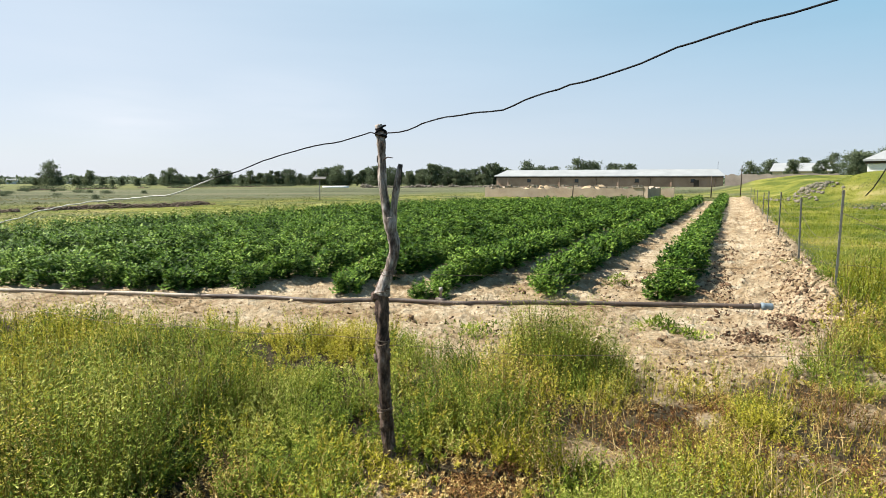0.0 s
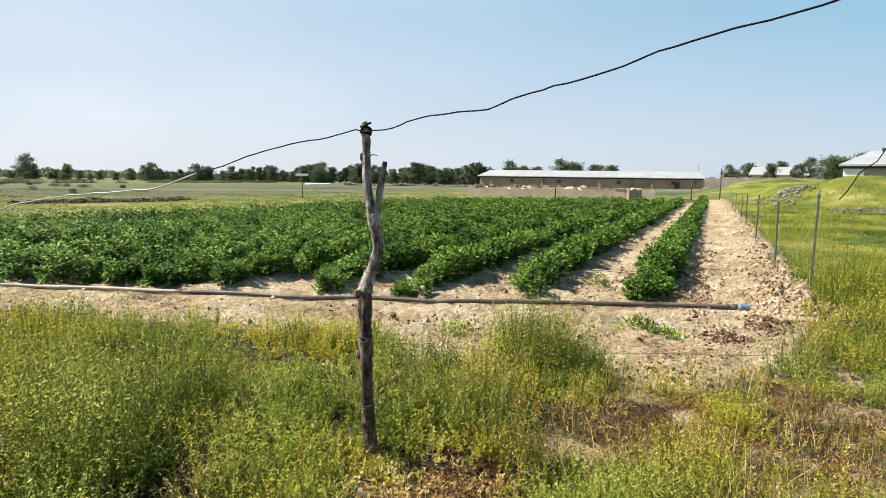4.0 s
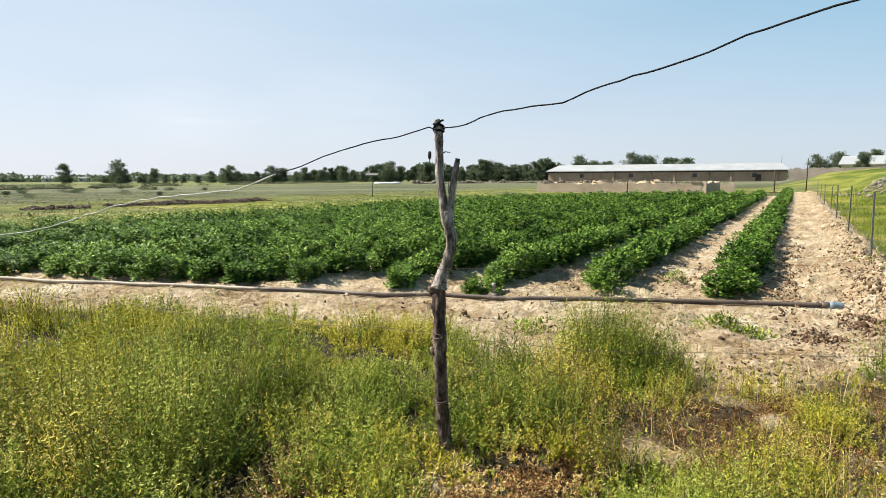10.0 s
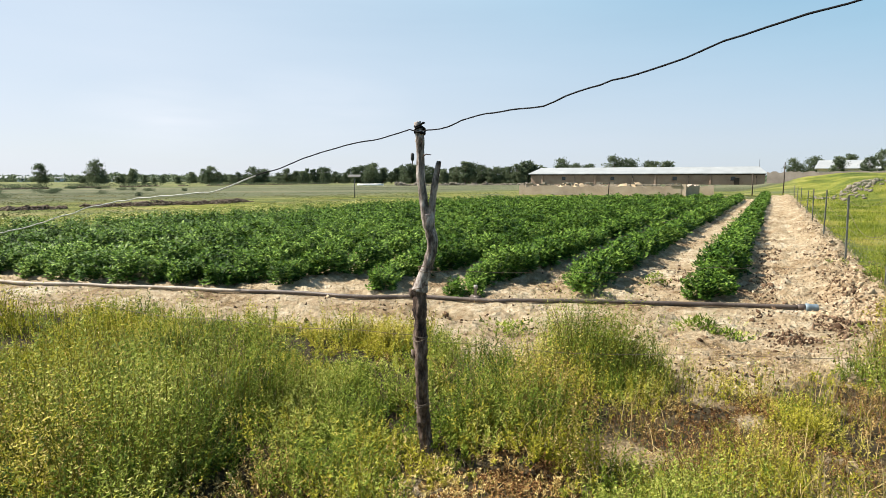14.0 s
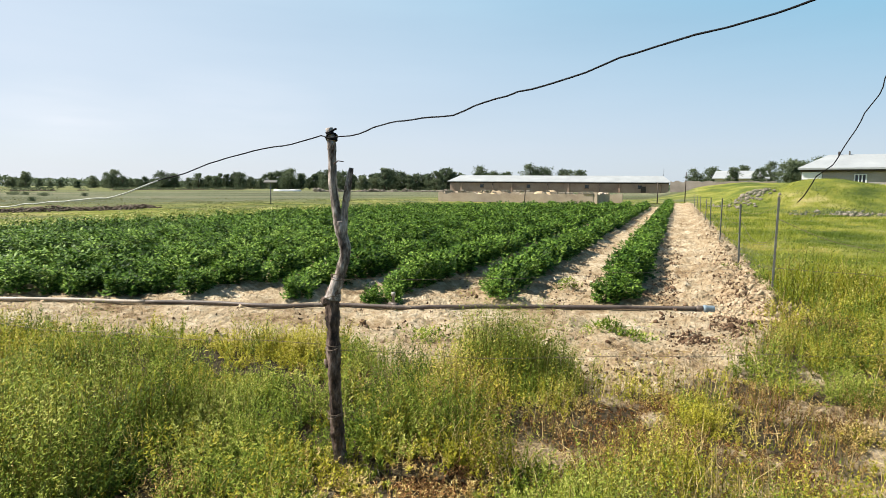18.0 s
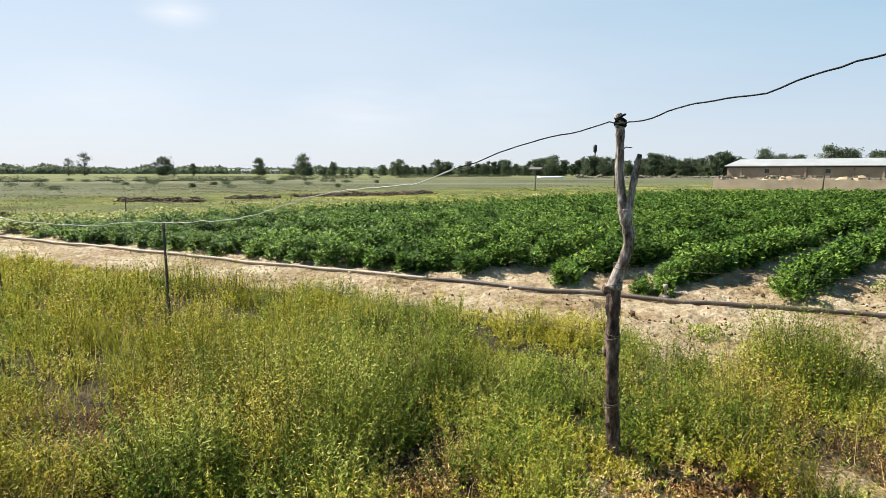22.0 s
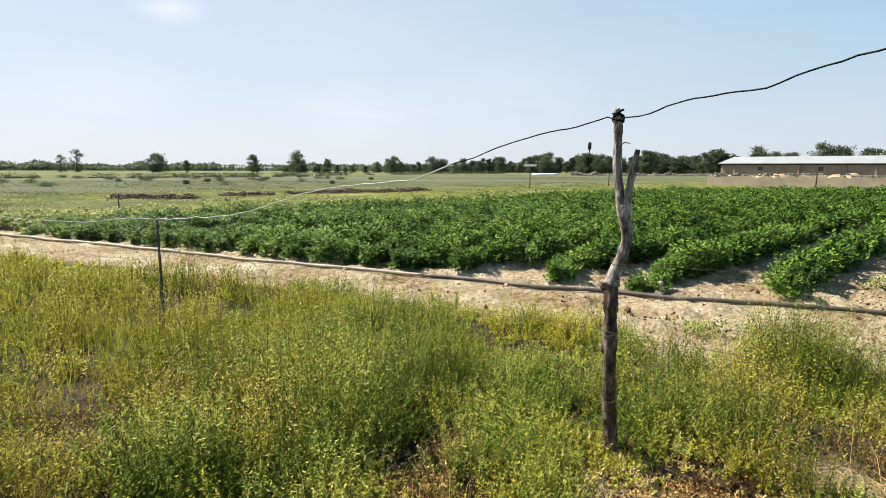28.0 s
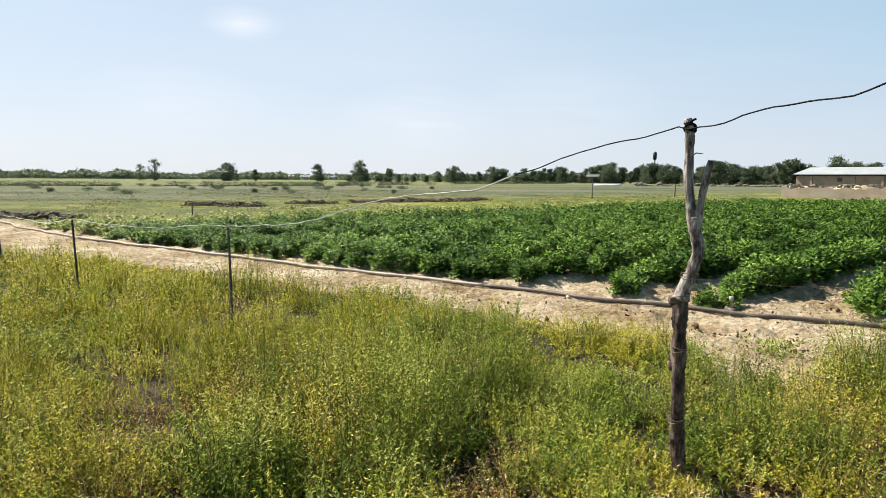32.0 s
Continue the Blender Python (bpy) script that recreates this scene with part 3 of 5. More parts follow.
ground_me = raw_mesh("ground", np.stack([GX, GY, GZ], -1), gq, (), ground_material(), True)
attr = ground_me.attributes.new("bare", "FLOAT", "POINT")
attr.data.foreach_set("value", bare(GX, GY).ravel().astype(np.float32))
litter_shade = ground_me.attributes.new("litter_shade", "FLOAT", "POINT")
litter_shade.data.foreach_set("value", (0.9 * smooth01((16 - np.hypot(GX, GY)) / 7)).ravel().astype(np.float32))
lush = ground_me.attributes.new("lush", "FLOAT", "POINT")
behind = smooth01((GY - 46 - 0.95 * np.minimum(GX, 0)) / 5) * smooth01((110 - GY) / 30) * smooth01((GX + 45) / 15) * smooth01(fbm(GX, GY, 9, 13) * 2.2 - 0.45)
strip = np.maximum(smooth01((GX + 50) / 12) * smooth01((-21.5 - GX) / 1.5) * smooth01((GY + 3) / 4) * smooth01((52 - GY) / 14), 0.6 * smooth01((-106 - GX) / 4) * smooth01((GX + 420) / 80) * smooth01((GY + 20) / 10)) * smooth01(fbm(GX * 1.6, GY * 0.7, 7, 19) * 2.4 - 0.4)
lush.data.foreach_set("value", np.maximum.reduce((0.75 * strip, smooth01((GX - 1.2) / 1.5) * smooth01((GY - 8) / 6), behind)).ravel().astype(np.float32))
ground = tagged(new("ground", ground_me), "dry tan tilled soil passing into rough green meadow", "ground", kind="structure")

# ---- forked post ----
post = thing("forked_post", pose(-1.70, 3.01, 0.0), "weathered grey forked branch used as a fence post", "fence post")
O = Vector((-1.70, 3.01, 0.0))


def local(points, origin):
    return [Vector(p) - origin for p in points]


TRUNK = [(-1.682, 3.014, -0.15), (-1.688, 3.01, 0.03), (-1.697, 2.994, 0.22), (-1.676, 2.938, 0.43), (-1.671, 2.917, 0.58), (-1.668, 2.91, 0.65), (-1.668, 2.907, 0.78), (-1.67, 2.905, 0.94), (-1.671, 2.903, 1.0), (-1.659, 2.911, 1.06), (-1.638, 2.921, 1.12), (-1.612, 2.943, 1.25), (-1.63, 2.936, 1.36), (-1.636, 2.933, 1.42)]
LIMB_A = [(-1.637, 2.933, 1.36), (-1.656, 2.926, 1.49), (-1.667, 2.918, 1.61), (-1.666, 2.912, 1.73), (-1.667, 2.906, 1.83), (-1.679, 2.905, 1.905)]
LIMB_B = [(-1.62, 2.941, 1.34), (-1.612, 2.941, 1.47), (-1.596, 2.949, 1.6), (-1.581, 2.959, 1.7)]


def limb(points, radii, step=0.012, sides=18, rough=0.07, seed=3):
    """A gnarled limb: radii given at each point, with lengthwise furrows in the bark."""
    ends = local(points, O)
    pts = dense(ends, step)
    zs = [p.z for p in ends]
    r = np.random.default_rng(seed)
    n = len(pts)
    knots = np.arange(0, n + 4, 4)
    wob = np.interp(np.arange(n), knots, r.uniform(0.9, 1.1, len(knots)))
    rad = [0.92 * float(np.interp(p.z, zs, radii)) * w for p, w in zip(pts, wob)]
    v, q, t = tube(pts, rad, sides, rough, seed)
    furrow = np.convolve(r.uniform(0.84, 1.12, sides), [0.2, 0.6, 0.2], "same")
    for i, p in enumerate(pts):
        c = np.array(p)
        k = np.roll(furrow, int(i * 0.06))[:, None]
        v[i * sides:(i + 1) * sides] = c + (v[i * sides:(i + 1) * sides] - c) * k
    return v, q, t


cut_at = 9
LOWER, UPPER = TRUNK[:cut_at + 1], TRUNK[cut_at - 1:]
RADII = [0.043, 0.042, 0.043, 0.038, 0.036, 0.041, 0.037, 0.039, 0.042, 0.034, 0.03, 0.03, 0.033, 0.026]
v, q, t = limb(LOWER, RADII[:cut_at + 1], rough=0.13)
mesh_part("trunk", raw_mesh("trunk", v, q, t, M_POST, True), post, "dark weathered lower trunk with bark")
v, q, t = limb(UPPER, [r + 0.0005 for r in RADII[cut_at - 1:]], seed=4)
mesh_part("upper_trunk", raw_mesh("upper_trunk", v, q, t, M_BLEACHED, True), post, "sun-bleached grey upper trunk")
v, q, t = limb(LIMB_A, [0.026, 0.025, 0.025, 0.024, 0.023, 0.021], seed=5)
mesh_part("branch", raw_mesh("branch", v, q, t, M_BLEACHED, True), post)
v, q, t = limb(LIMB_B, [0.024, 0.021, 0.019, 0.014], seed=6)
mesh_part("branch", raw_mesh("branch", v, q, t, M_BLEACHED, True), post)
knot = [tube(local([(-1.69, 2.895, 0.975), (-1.712, 2.89, 0.995), (-1.718, 2.888, 1.012)], O), [0.022, 0.018, 0.008], 8, 0.2, 12), tube(local([(-1.69, 2.9, 0.63), (-1.705, 2.895, 0.65), (-1.712, 2.892, 0.67)], O), [0.016, 0.013, 0.006], 8, 0.2, 8), tube(local([(-1.65, 2.9, 1.72), (-1.62, 2.89, 1.735), (-1.585, 2.885, 1.73)], O), [0.004, 0.003, 0.002], 5, 0.1, 9), tube(local([(-1.66, 2.9, 1.77), (-1.645, 2.89, 1.8), (-1.65, 2.885, 1.825)], O), [0.003, 0.003, 0.002], 5, 0.1, 10)]
for piece in knot:
    mesh_part("twig_stub", raw_mesh("twig_stub", *piece, M_POST, True), post)
wrap = []
for z0, turns, seed in ((1.835, 3, 1), (1.10, 2, 2), (0.72, 2, 3), (0.33, 2, 4), (1.0, 1, 5)):
    best = min(LIMB_A + TRUNK, key=lambda p: abs(p[2] - z0))
    c = Vector(best) - O
    rr = 0.027 if z0 > 1.5 else (0.046 if abs(z0 - 1.0) < 0.05 else 0.042)
    pts = [Vector((c.x + rr * math.cos(a), c.y + rr * math.sin(a), z0 + 0.006 * a / 2 + 0.008 * math.sin(a * 1.7 + seed))) for a in np.linspace(0, 2 * math.pi * turns, 14 * turns)]
    mesh_part("wire_wrap", tube_mesh("wire_wrap", pts, [0.006 if z0 > 1.5 else 0.0025] * len(pts), M_CABLE if z0 > 1.5 else M_WIRE, 5), post)

# ---- overhead cable ----
CABLE = [(-16.5, 0.2, 1.02), (-14.6, 0.5, 1.0), (-13.2, 0.7, 0.96), (-11.85, 0.9, 0.99), (-10.67, 1.1, 0.985), (-9.77, 1.25, 0.975), (-9.15, 1.35, 1.03), (-8.75, 1.42, 1.075), (-8.27, 1.62, 1.035), (-7.71, 1.85, 1.026), (-7.19, 2.06, 1.04), (-6.79, 2.23, 1.09), (-6.4, 2.41, 1.095), (-5.86, 2.46, 1.13), (-5.36, 2.51, 1.17), (-4.82, 2.57, 1.25), (-4.1, 2.65, 1.415), (-3.6, 2.7, 1.48), (-3.1, 2.752, 1.525), (-2.78, 2.786, 1.605), (-2.45, 2.82, 1.70), (-2.12, 2.855, 1.79), (-1.85, 2.88, 1.835), (-1.72, 2.885, 1.862), (-1.66, 2.875, 1.85), (-1.586, 2.858, 1.854), (-1.303, 2.744, 1.891), (-1.159, 2.686, 1.903), (-0.994, 2.619, 1.903), (-0.872, 2.57, 1.911), (-0.759, 2.525, 1.937), (-0.556, 2.443, 1.973), (-0.40, 2.381, 1.991), (-0.24, 2.316, 2.03), (-0.164, 2.285, 2.047), (-0.05, 2.24, 2.065), (0.064, 2.193, 2.083), (0.15, 2.158, 2.091), (0.24, 2.122, 2.11), (0.39, 2.061, 2.135), (0.6, 1.98, 2.19), (0.95, 1.95, 2.35), (1.6, 2.4, 2.85), (1.75, 3.3, 3.05), (1.5, 4.1, 2.85), (1.22, 4.41, 2.42), (1.11, 4.44, 2.13), (1.02, 4.46, 1.97), (0.91, 4.48, 1.76), (0.84, 4.49, 1.69), (0.75, 4.51, 1.53)]
cp = dense(CABLE, 0.05)
cp = [p + Vector(((0.012 if p.y < 4.0 else 0.04) * noise.noise(p * 6.5 + Vector((7, 3, 1))), 0, 0.012 * noise.noise(p * 5.5) + 0.005 * noise.noise(p * 15.0))) for p in cp]
cable = thing("cable", pose(0, 0, 0), "old insulated cable strung over the posts", "cable")
cut = min(range(len(cp)), key=lambda k: abs(cp[k].x + 2.75))
mesh_part("pale_section", tube_mesh("pale_section", cp[:cut + 1], [0.004] * (cut + 1), M_CABLEPALE, 7, 0.06), cable, "pale length of cable sheath")
mesh_part("black_section", tube_mesh("black_section", cp[cut:], [0.0034] * (len(cp) - cut), M_CABLE, 7, 0.06), cable, "black cable sheath")
splice = [p for p in cp if abs(p.x + 0.4) < 0.035 and p.z < 2.05]
mesh_part("splice", tube_mesh("splice", splice, [0.0075] * len(splice), M_CABLE, 8, 0.15), cable, "taped black splice")

# ---- fences ----


def angle_post(name, h, mat, label, group):
    """A steel angle post driven into the ground, with a wire tie."""
    e = thing(name, pose(0, 0, 0), label, "fence post", group)
    bm = bmesh.new()
    box(bm, -0.014, -0.004, -0.3, 0.014, 0.002, h, 0.001)
    box(bm, -0.014, 0.0025, -0.3, -0.009, 0.022, h, 0.001)
    part("shaft", bm, mat, e)
    pts = [Vector((0.024 * math.cos(a), 0.01 + 0.024 * math.sin(a), h - 0.06 + 0.004 * a)) for a in np.linspace(0, 12, 26)]
    mesh_part("wire_tie", tube_mesh("wire_tie", pts, [0.003] * len(pts), M_WIRE, 5), e)
    return e


FENCE_R = [(1.36, 9.85, 1.28, 1.5), (1.17, 12.8, 1.15, -2), (1.2, 18.8, 1.24, 1), (1.22, 24.8, 1.2, -1), (1.3, 31.0, 1.12, 2), (1.3, 38.0, 1.1, -1), (1.35, 46.0, 1.1, 1), (1.4, 55.0, 1.15, 0)]
proto = angle_post("steel_fence_post", 1.2, M_STEEL, "grey steel angle fence post with wire ties", "fence beside the path")
for i, (x, y, h, lean) in enumerate(FENCE_R):
    m = pose(x, y, float(land(x, y)), lean * 0.4, lean * 0.4, 8 * i) @ Matrix.Diagonal((1, 1, h / 1.2, 1))
    ob = copy_thing(proto, m) if i else proto
    ob.matrix_basis = m
FENCE_L = [(-6.36, 2.41, 1.09, -1.5), (-8.75, 1.42, 1.06, -5), (-11.85, 0.9, 1.0, -1), (-14.6, 0.5, 1.0, 2)]
proto = angle_post("dark_fence_post", 1.05, M_DARKPOST, "dark steel fence post standing in tall grass", "fence in the weeds")
for i, (x, y, h, lean) in enumerate(FENCE_L):
    m = pose(x, y, float(land(x, y)), 0, lean, 10) @ Matrix.Diagonal((1, 1, h / 1.05, 1))
    ob = copy_thing(proto, m) if i else proto
    ob.matrix_basis = m


def strand(points, label, r=0.0013, barbs=True, sag=0.03):
    pts = []
    for a, b in zip(points[:-1], points[1:]):
        a, b = Vector(a), Vector(b)
        n = max(3, int((b - a).length / 0.12))
        for k in range(n):
            s = k / n
            pts.append(a.lerp(b, s) - Vector((0, 0, 4 * sag * s * (1 - s))) + Vector((0, 0, 0.03 * noise.noise(a.lerp(b, s) * 1.6))))
    pts.append(Vector(points[-1]))
    pieces = [tube(pts, [r] * len(pts), 5)]
    if barbs:
        for k in range(1, len(pts) - 1, 2):
            p, d = pts[k], Vector((random.uniform(-1, 1), random.uniform(-1, 1), random.uniform(-1, 1))).normalized() * 0.016
            pieces.append(tube([p - d, p + d], [r * 0.7, r * 0.7], 3))
    return tagged(new("barbed_wire", raw_mesh("barbed_wire", *joined(pieces), M_WIRE)), label, "wire", "fence wires")


strand([(-1.67, 2.9, 0.72), (1.55, 4.6, 0.62), (4.5, 6.4, 0.6)], "thin rusty barbed wire running through the weeds")
strand([(-1.65, 2.9, 1.1), (1.36, 9.85, 0.52)], "thin barbed wire from the forked post to the steel post", 0.0014, True, 0.02)
strand([(-1.7, 2.9, 0.75), (-6.36, 2.41, 0.72), (-8.75, 1.42, 0.7), (-11.85, 0.9, 0.7)], "thin rusty barbed wire between dark posts")
strand([(1.36, 9.85, 0.5), (4.6, 9.3, 0.52), (9.0, 8.6, 0.55)], "thin barbed wire strung from a steel post", 0.003)
strand([(1.17, 12.8, 1.05), (1.36, 9.85, 0.95)], "slack barbed wire between two steel posts", 0.003, True, 0.22)
strand([(1.2, 18.8, 1.1), (1.17, 12.8, 1.0)], "slack barbed wire between two steel posts", 0.003, False, 0.15)
strand([(1.36, 9.85, 1.2), (2.3, 9.55, 0.85), (4.8, 9.1, 0.6), (8.0, 8.7, 0.5)], "slack barbed wire drooping into the grass", 0.0035, True, 0.05)
for hh in (1.1, 0.62):
    strand([(x, y, float(land(x, y)) + hh * h / 1.2) for x, y, h, _ in FENCE_R], "barbed wire strung along the path fence", 0.0022, False, 0.12)

# ---- irrigation pipe ----
pp = dense([(x, y, 0.0) for x, y in PIPE_XY], 0.12)
pp = [p + Vector((0, 0.03 * math.sin(p.x * 1.3) + (0.17 if p.x < -3 else 0.07) * noise.noise((p.x * 0.9, 3.1, 0.4)) + 0.05 * math.sin(p.x * 0.57 + 1) * min(1, max(0, -p.x - 4) / 4), 0)) for p in pp]
lie = np.array([float(land(p.x, p.y)) for p in pp])
lie = np.convolve(np.pad(lie, 4, "edge"), np.ones(9) / 9, "valid") + 0.034
pp = [Vector((p.x, p.y, z)) for p, z in zip(pp, lie)]
pipe = thing("irrigation_pipe", pose(0, 0, 0), "dusty brown plastic irrigation pipe lying on the soil", "pipe")
sunlit_from = min(range(len(pp)), key=lambda k: abs(pp[k].x + 6.5))
for run, mat, note in ((pp[:sunlit_from + 1], M_PIPE, ""), (pp[sunlit_from:], M_SUNDUSTPIPE, "pale dusty length of hose, sunlit tone in its colour")):
    mesh_part("hose", tube_mesh("hose", run, [0.028 + 0.0015 * math.sin(p.x * 5) for p in run], mat, 12, 0.03), pipe, note)
ex, ey, ez = PIPE_XY[0][0], PIPE_XY[0][1], pp[0].z
d = Vector((0.93, 0.2, 0)).normalized()
e0 = Vector(pp[0])
mesh_part("coupling", tube_mesh("coupling", [e0 - d * 0.03, e0 - d * 0.01, e0 + d * 0.05, e0 + d * 0.06], [0.033, 0.043, 0.043, 0.036], M_PIPE, 14), pipe, "dark brown coupling ring")
mesh_part("end_cap", tube_mesh("end_cap", [e0 + d * 0.06, e0 + d * 0.065, e0 + d * 0.1, e0 + d * 0.105, e0 + d * 0.19, e0 + d * 0.2], [0.042, 0.052, 0.052, 0.047, 0.047, 0.04], M_CAP, 16, 0.02), pipe, "blue-grey threaded plastic end cap")
valve = thing("riser_valve", pose(-3.4, 7.33, 0.02), "short pale plastic riser standing beside the pipe", "valve")
mesh_part("riser", tube_mesh("riser", [(0, 0, -0.05), (0, 0, 0.15), (0, 0, 0.155), (0, 0, 0.2)], [0.018, 0.018, 0.028, 0.028], M_FITTING, 12), valve)
mesh_part("tee", tube_mesh("tee", [(-0.07, 0.026, 0.03), (0.07, -0.026, 0.03)], [0.038, 0.038], M_PIPE, 12), valve)

# ---- buildings ----


def gable_or_hip(x0, y0, x1, y1, eave, ridge, hip, over=0.4, thick=0.12):
    """A ridged roof along x over the given plan, its ends hipped by that length."""
    bm = bmesh.new()
    xa, xb, ya, yb, ym = x0 - over, x1 + over, y0 - over, y1 + over, (y0 + y1) / 2
    low = [bm.verts.new(p) for p in ((xa, ya, eave), (xb, ya, eave), (xb, yb, eave), (xa, yb, eave))]
    top = [bm.verts.new(p) for p in ((xa + hip, ym, ridge), (xb - hip, ym, ridge))]
    bm.faces.new((low[0], low[1], top[1], top[0]))
    bm.faces.new((low[2], low[3], top[0], top[1]))
    bm.faces.new((low[3], low[0], top[0]))
    bm.faces.new((low[1], low[2], top[1]))
    bm.faces.new((low[3], low[2], low[1], low[0]))
    bmesh.ops.recalc_face_normals(bm, faces=bm.faces)
    bmesh.ops.create_cube(bm, size=1.0, matrix=Matrix.Translation(((xa + xb) / 2, ym, eave - thick / 2 - 0.004)) @ Matrix.Diagonal((xb - xa, yb - ya, thick, 1)))
    return bm


# long barn
bz = 0.35
barn = thing("barn", pose(-28.3, 150, bz, 0, 0, 0.6), "long low brown brick barn with pale sheet roof", "barn")
bw = 26.4
part("wall", boxed(-bw, 0, -0.6, bw, 9, 2.35), M_BARNWALL, barn)
part("roof", gable_or_hip(-bw, 0, bw, 9, 2.75, 4.3, 1.8, 0.55, 0.14), M_ROOF, barn, "pale grey sheet roof")
# dark strip puts the shaded gap below the roof edge into the model
part("lintel_beam", boxed(-bw - 0.1, -0.12, 2.35, bw + 0.1, 9.1, 2.6), M_DARKWOOD, barn, "dark strip standing for the shaded gap under the eaves")
r = np.random.default_rng(12)
for k in range(12):
    x = -bw + 3.5 + k * 4.35 + r.uniform(-0.8, 0.8)
    if k % 3 == 1:
        win = part("window", boxed(x - 0.45, -0.06, 1.25, x + 0.45, 0.03, 2.0, 0.01), M_GLASS, barn, "small dark window opening")
        part("frame", boxed(x - 0.52, -0.09, 1.17, x + 0.52, -0.063, 1.24), M_DARKWOOD, win)
    elif k % 3 == 0:
        part("pillar", boxed(x - 0.2, -0.25, -0.6, x + 0.2, -0.003, 2.34, 0.02), M_BARNWALL, barn)
    else:
        lean = r.uniform(-0.5, 0.5)
        mesh_part("leaning_pole", tube_mesh("leaning_pole", [(x, -0.9, -0.4), (x + lean, -0.15, 2.2)], [0.09, 0.07], M_DARKWOOD, 7), barn)
part("door", boxed(bw - 6, -0.07, -0.4, bw - 4.9, 0.02, 1.75, 0.01), M_DARKWOOD, barn, "dark timber door")
mesh_part("antenna", tube_mesh("antenna", [(bw - 1.2, 4.5, 4.2), (bw - 1.2, 4.5, 6.0)], [0.04, 0.03], M_DARKPOST, 6), barn)

# low mud-brick enclosure at the end of the crop
low_wall = thing("enclosure_wall", pose(0, 0, 0), "low unfinished mud-brick wall with uneven top", "wall")
WY = 64.0


def ragged_wall(x0, y0, x1, y1, h, seed, thick=0.4):
    """A wall with a broken top, as one closed strip."""
    a, b = Vector((x0, y0, 0)), Vector((x1, y1, 0))
    d = (b - a).normalized()
    s = Vector((-d.y, d.x, 0)) * thick / 2
    n = max(2, int((b - a).length / 0.4))
    rr = np.random.default_rng(seed)
    bm = bmesh.new()
    rows = []
    for k in range(n + 1):
        p = a.lerp(b, k / n)
        z = h + rr.choice([0, 0, 0, -0.08, 0.08, -0.16]) + rr.uniform(-0.02, 0.02)
        rows.append([bm.verts.new(p + o) for o in (-s + Vector((0, 0, -0.3)), -s + Vector((0, 0, z)), s + Vector((0, 0, z)), s + Vector((0, 0, -0.3)))])
    for u, w in zip(rows[:-1], rows[1:]):
        for i in range(4):
            bm.faces.new((u[i], w[i], w[(i + 1) % 4], u[(i + 1) % 4]))
    bm.faces.new(rows[0][::-1])
    bm.faces.new(rows[-1])
    bmesh.ops.recalc_face_normals(bm, faces=bm.faces)
    return bm


part("front_wall", ragged_wall(-24.6, WY, -7.9, WY, 1.0, 3), M_MUD, low_wall)
part("end_wall", ragged_wall(-7.68, WY - 0.2, -6.95, WY + 4.6, 1.12, 4), M_MUD, low_wall)
part("back_wall", ragged_wall(-24.6, WY + 7, -5.6, WY + 7, 1.05, 5), M_MUD, low_wall)
part("side_wall", ragged_wall(-24.6, WY + 0.25, -24.6, WY + 6.7, 1.0, 6), M_MUD, low_wall)
coping = part("coping_stone", boxed(-8.9, WY - 0.26, 1.0, -7.9, WY + 0.3, 1.14, 0.02), M_ROCK, low_wall, "pale coping slab")
rr = np.random.default_rng(77)
brick_me = None
for k in range(46):
    bm = boxed(-0.2, -0.13, 0, 0.2, 0.13, 0.16, 0.015)
    if brick_me is None:
        first = part("brick", bm, M_ROCK, low_wall)
        brick_me = first.data
        ob = first
    else:
        bm.free()
        ob = mesh_part("brick", brick_me, low_wall)
    x = rr.uniform(-24.3, -8.2) if k < 34 else rr.normal(-17, 1.2)
    ob.matrix_basis = pose(x, WY + rr.uniform(-0.08, 0.08), 1.0 + (0.0 if k < 26 else 0.16), 0, rr.uniform(-4, 4), rr.uniform(-20, 20))


def lump(center, size, seed, subdiv=1):
    """Verts and tris of one uneven lump."""
    bm = bmesh.new()
    bmesh.ops.create_icosphere(bm, subdivisions=subdiv, radius=1.0)
    r0 = np.random.default_rng(seed)
    v = np.array([tuple(x.co) for x in bm.verts])
    f = np.array([[x.index for x in p.verts] for p in bm.faces])
    bm.free()
    v = v * r0.uniform(0.55, 1.3, (len(v), 1)) * np.array(size) + np.array(center)
    return v, np.zeros((0, 4), int), f


def sand_pile(name, x, y, rx, ry, h, mat, label, seed, n=26):
    """A loose heap whose outline and top are uneven."""
    g = np.linspace(-1, 1, n)
    X, Y = np.meshgrid(g, g)
    R = np.hypot(X, Y)
    Z = h * smooth01(1.05 - R) * (0.45 + 1.1 * fbm(X * rx, Y * ry, 0.9, seed)) - 0.06
    pts = np.stack([x + X * rx, y + Y * ry, land(x + X * rx, y + Y * ry) + Z], -1)
    i = np.arange(n * n).reshape(n, n)
    f = np.stack([i[:-1, :-1], i[:-1, 1:], i[1:, 1:], i[1:, :-1]], -1).reshape(-1, 4)
    return tagged(new(name, raw_mesh(name, pts, f, (), mat)), label, "heap")


sand_pile("sand_heap", -19.5, WY + 3, 3.4, 2.0, 1.35, M_CLOD, "pale heap of sand behind the low wall", 3)
sand_pile("sand_heap", -13.5, WY + 3.4, 3.6, 2.0, 1.25, M_CLOD, "pale heap of sand behind the low wall", 4)

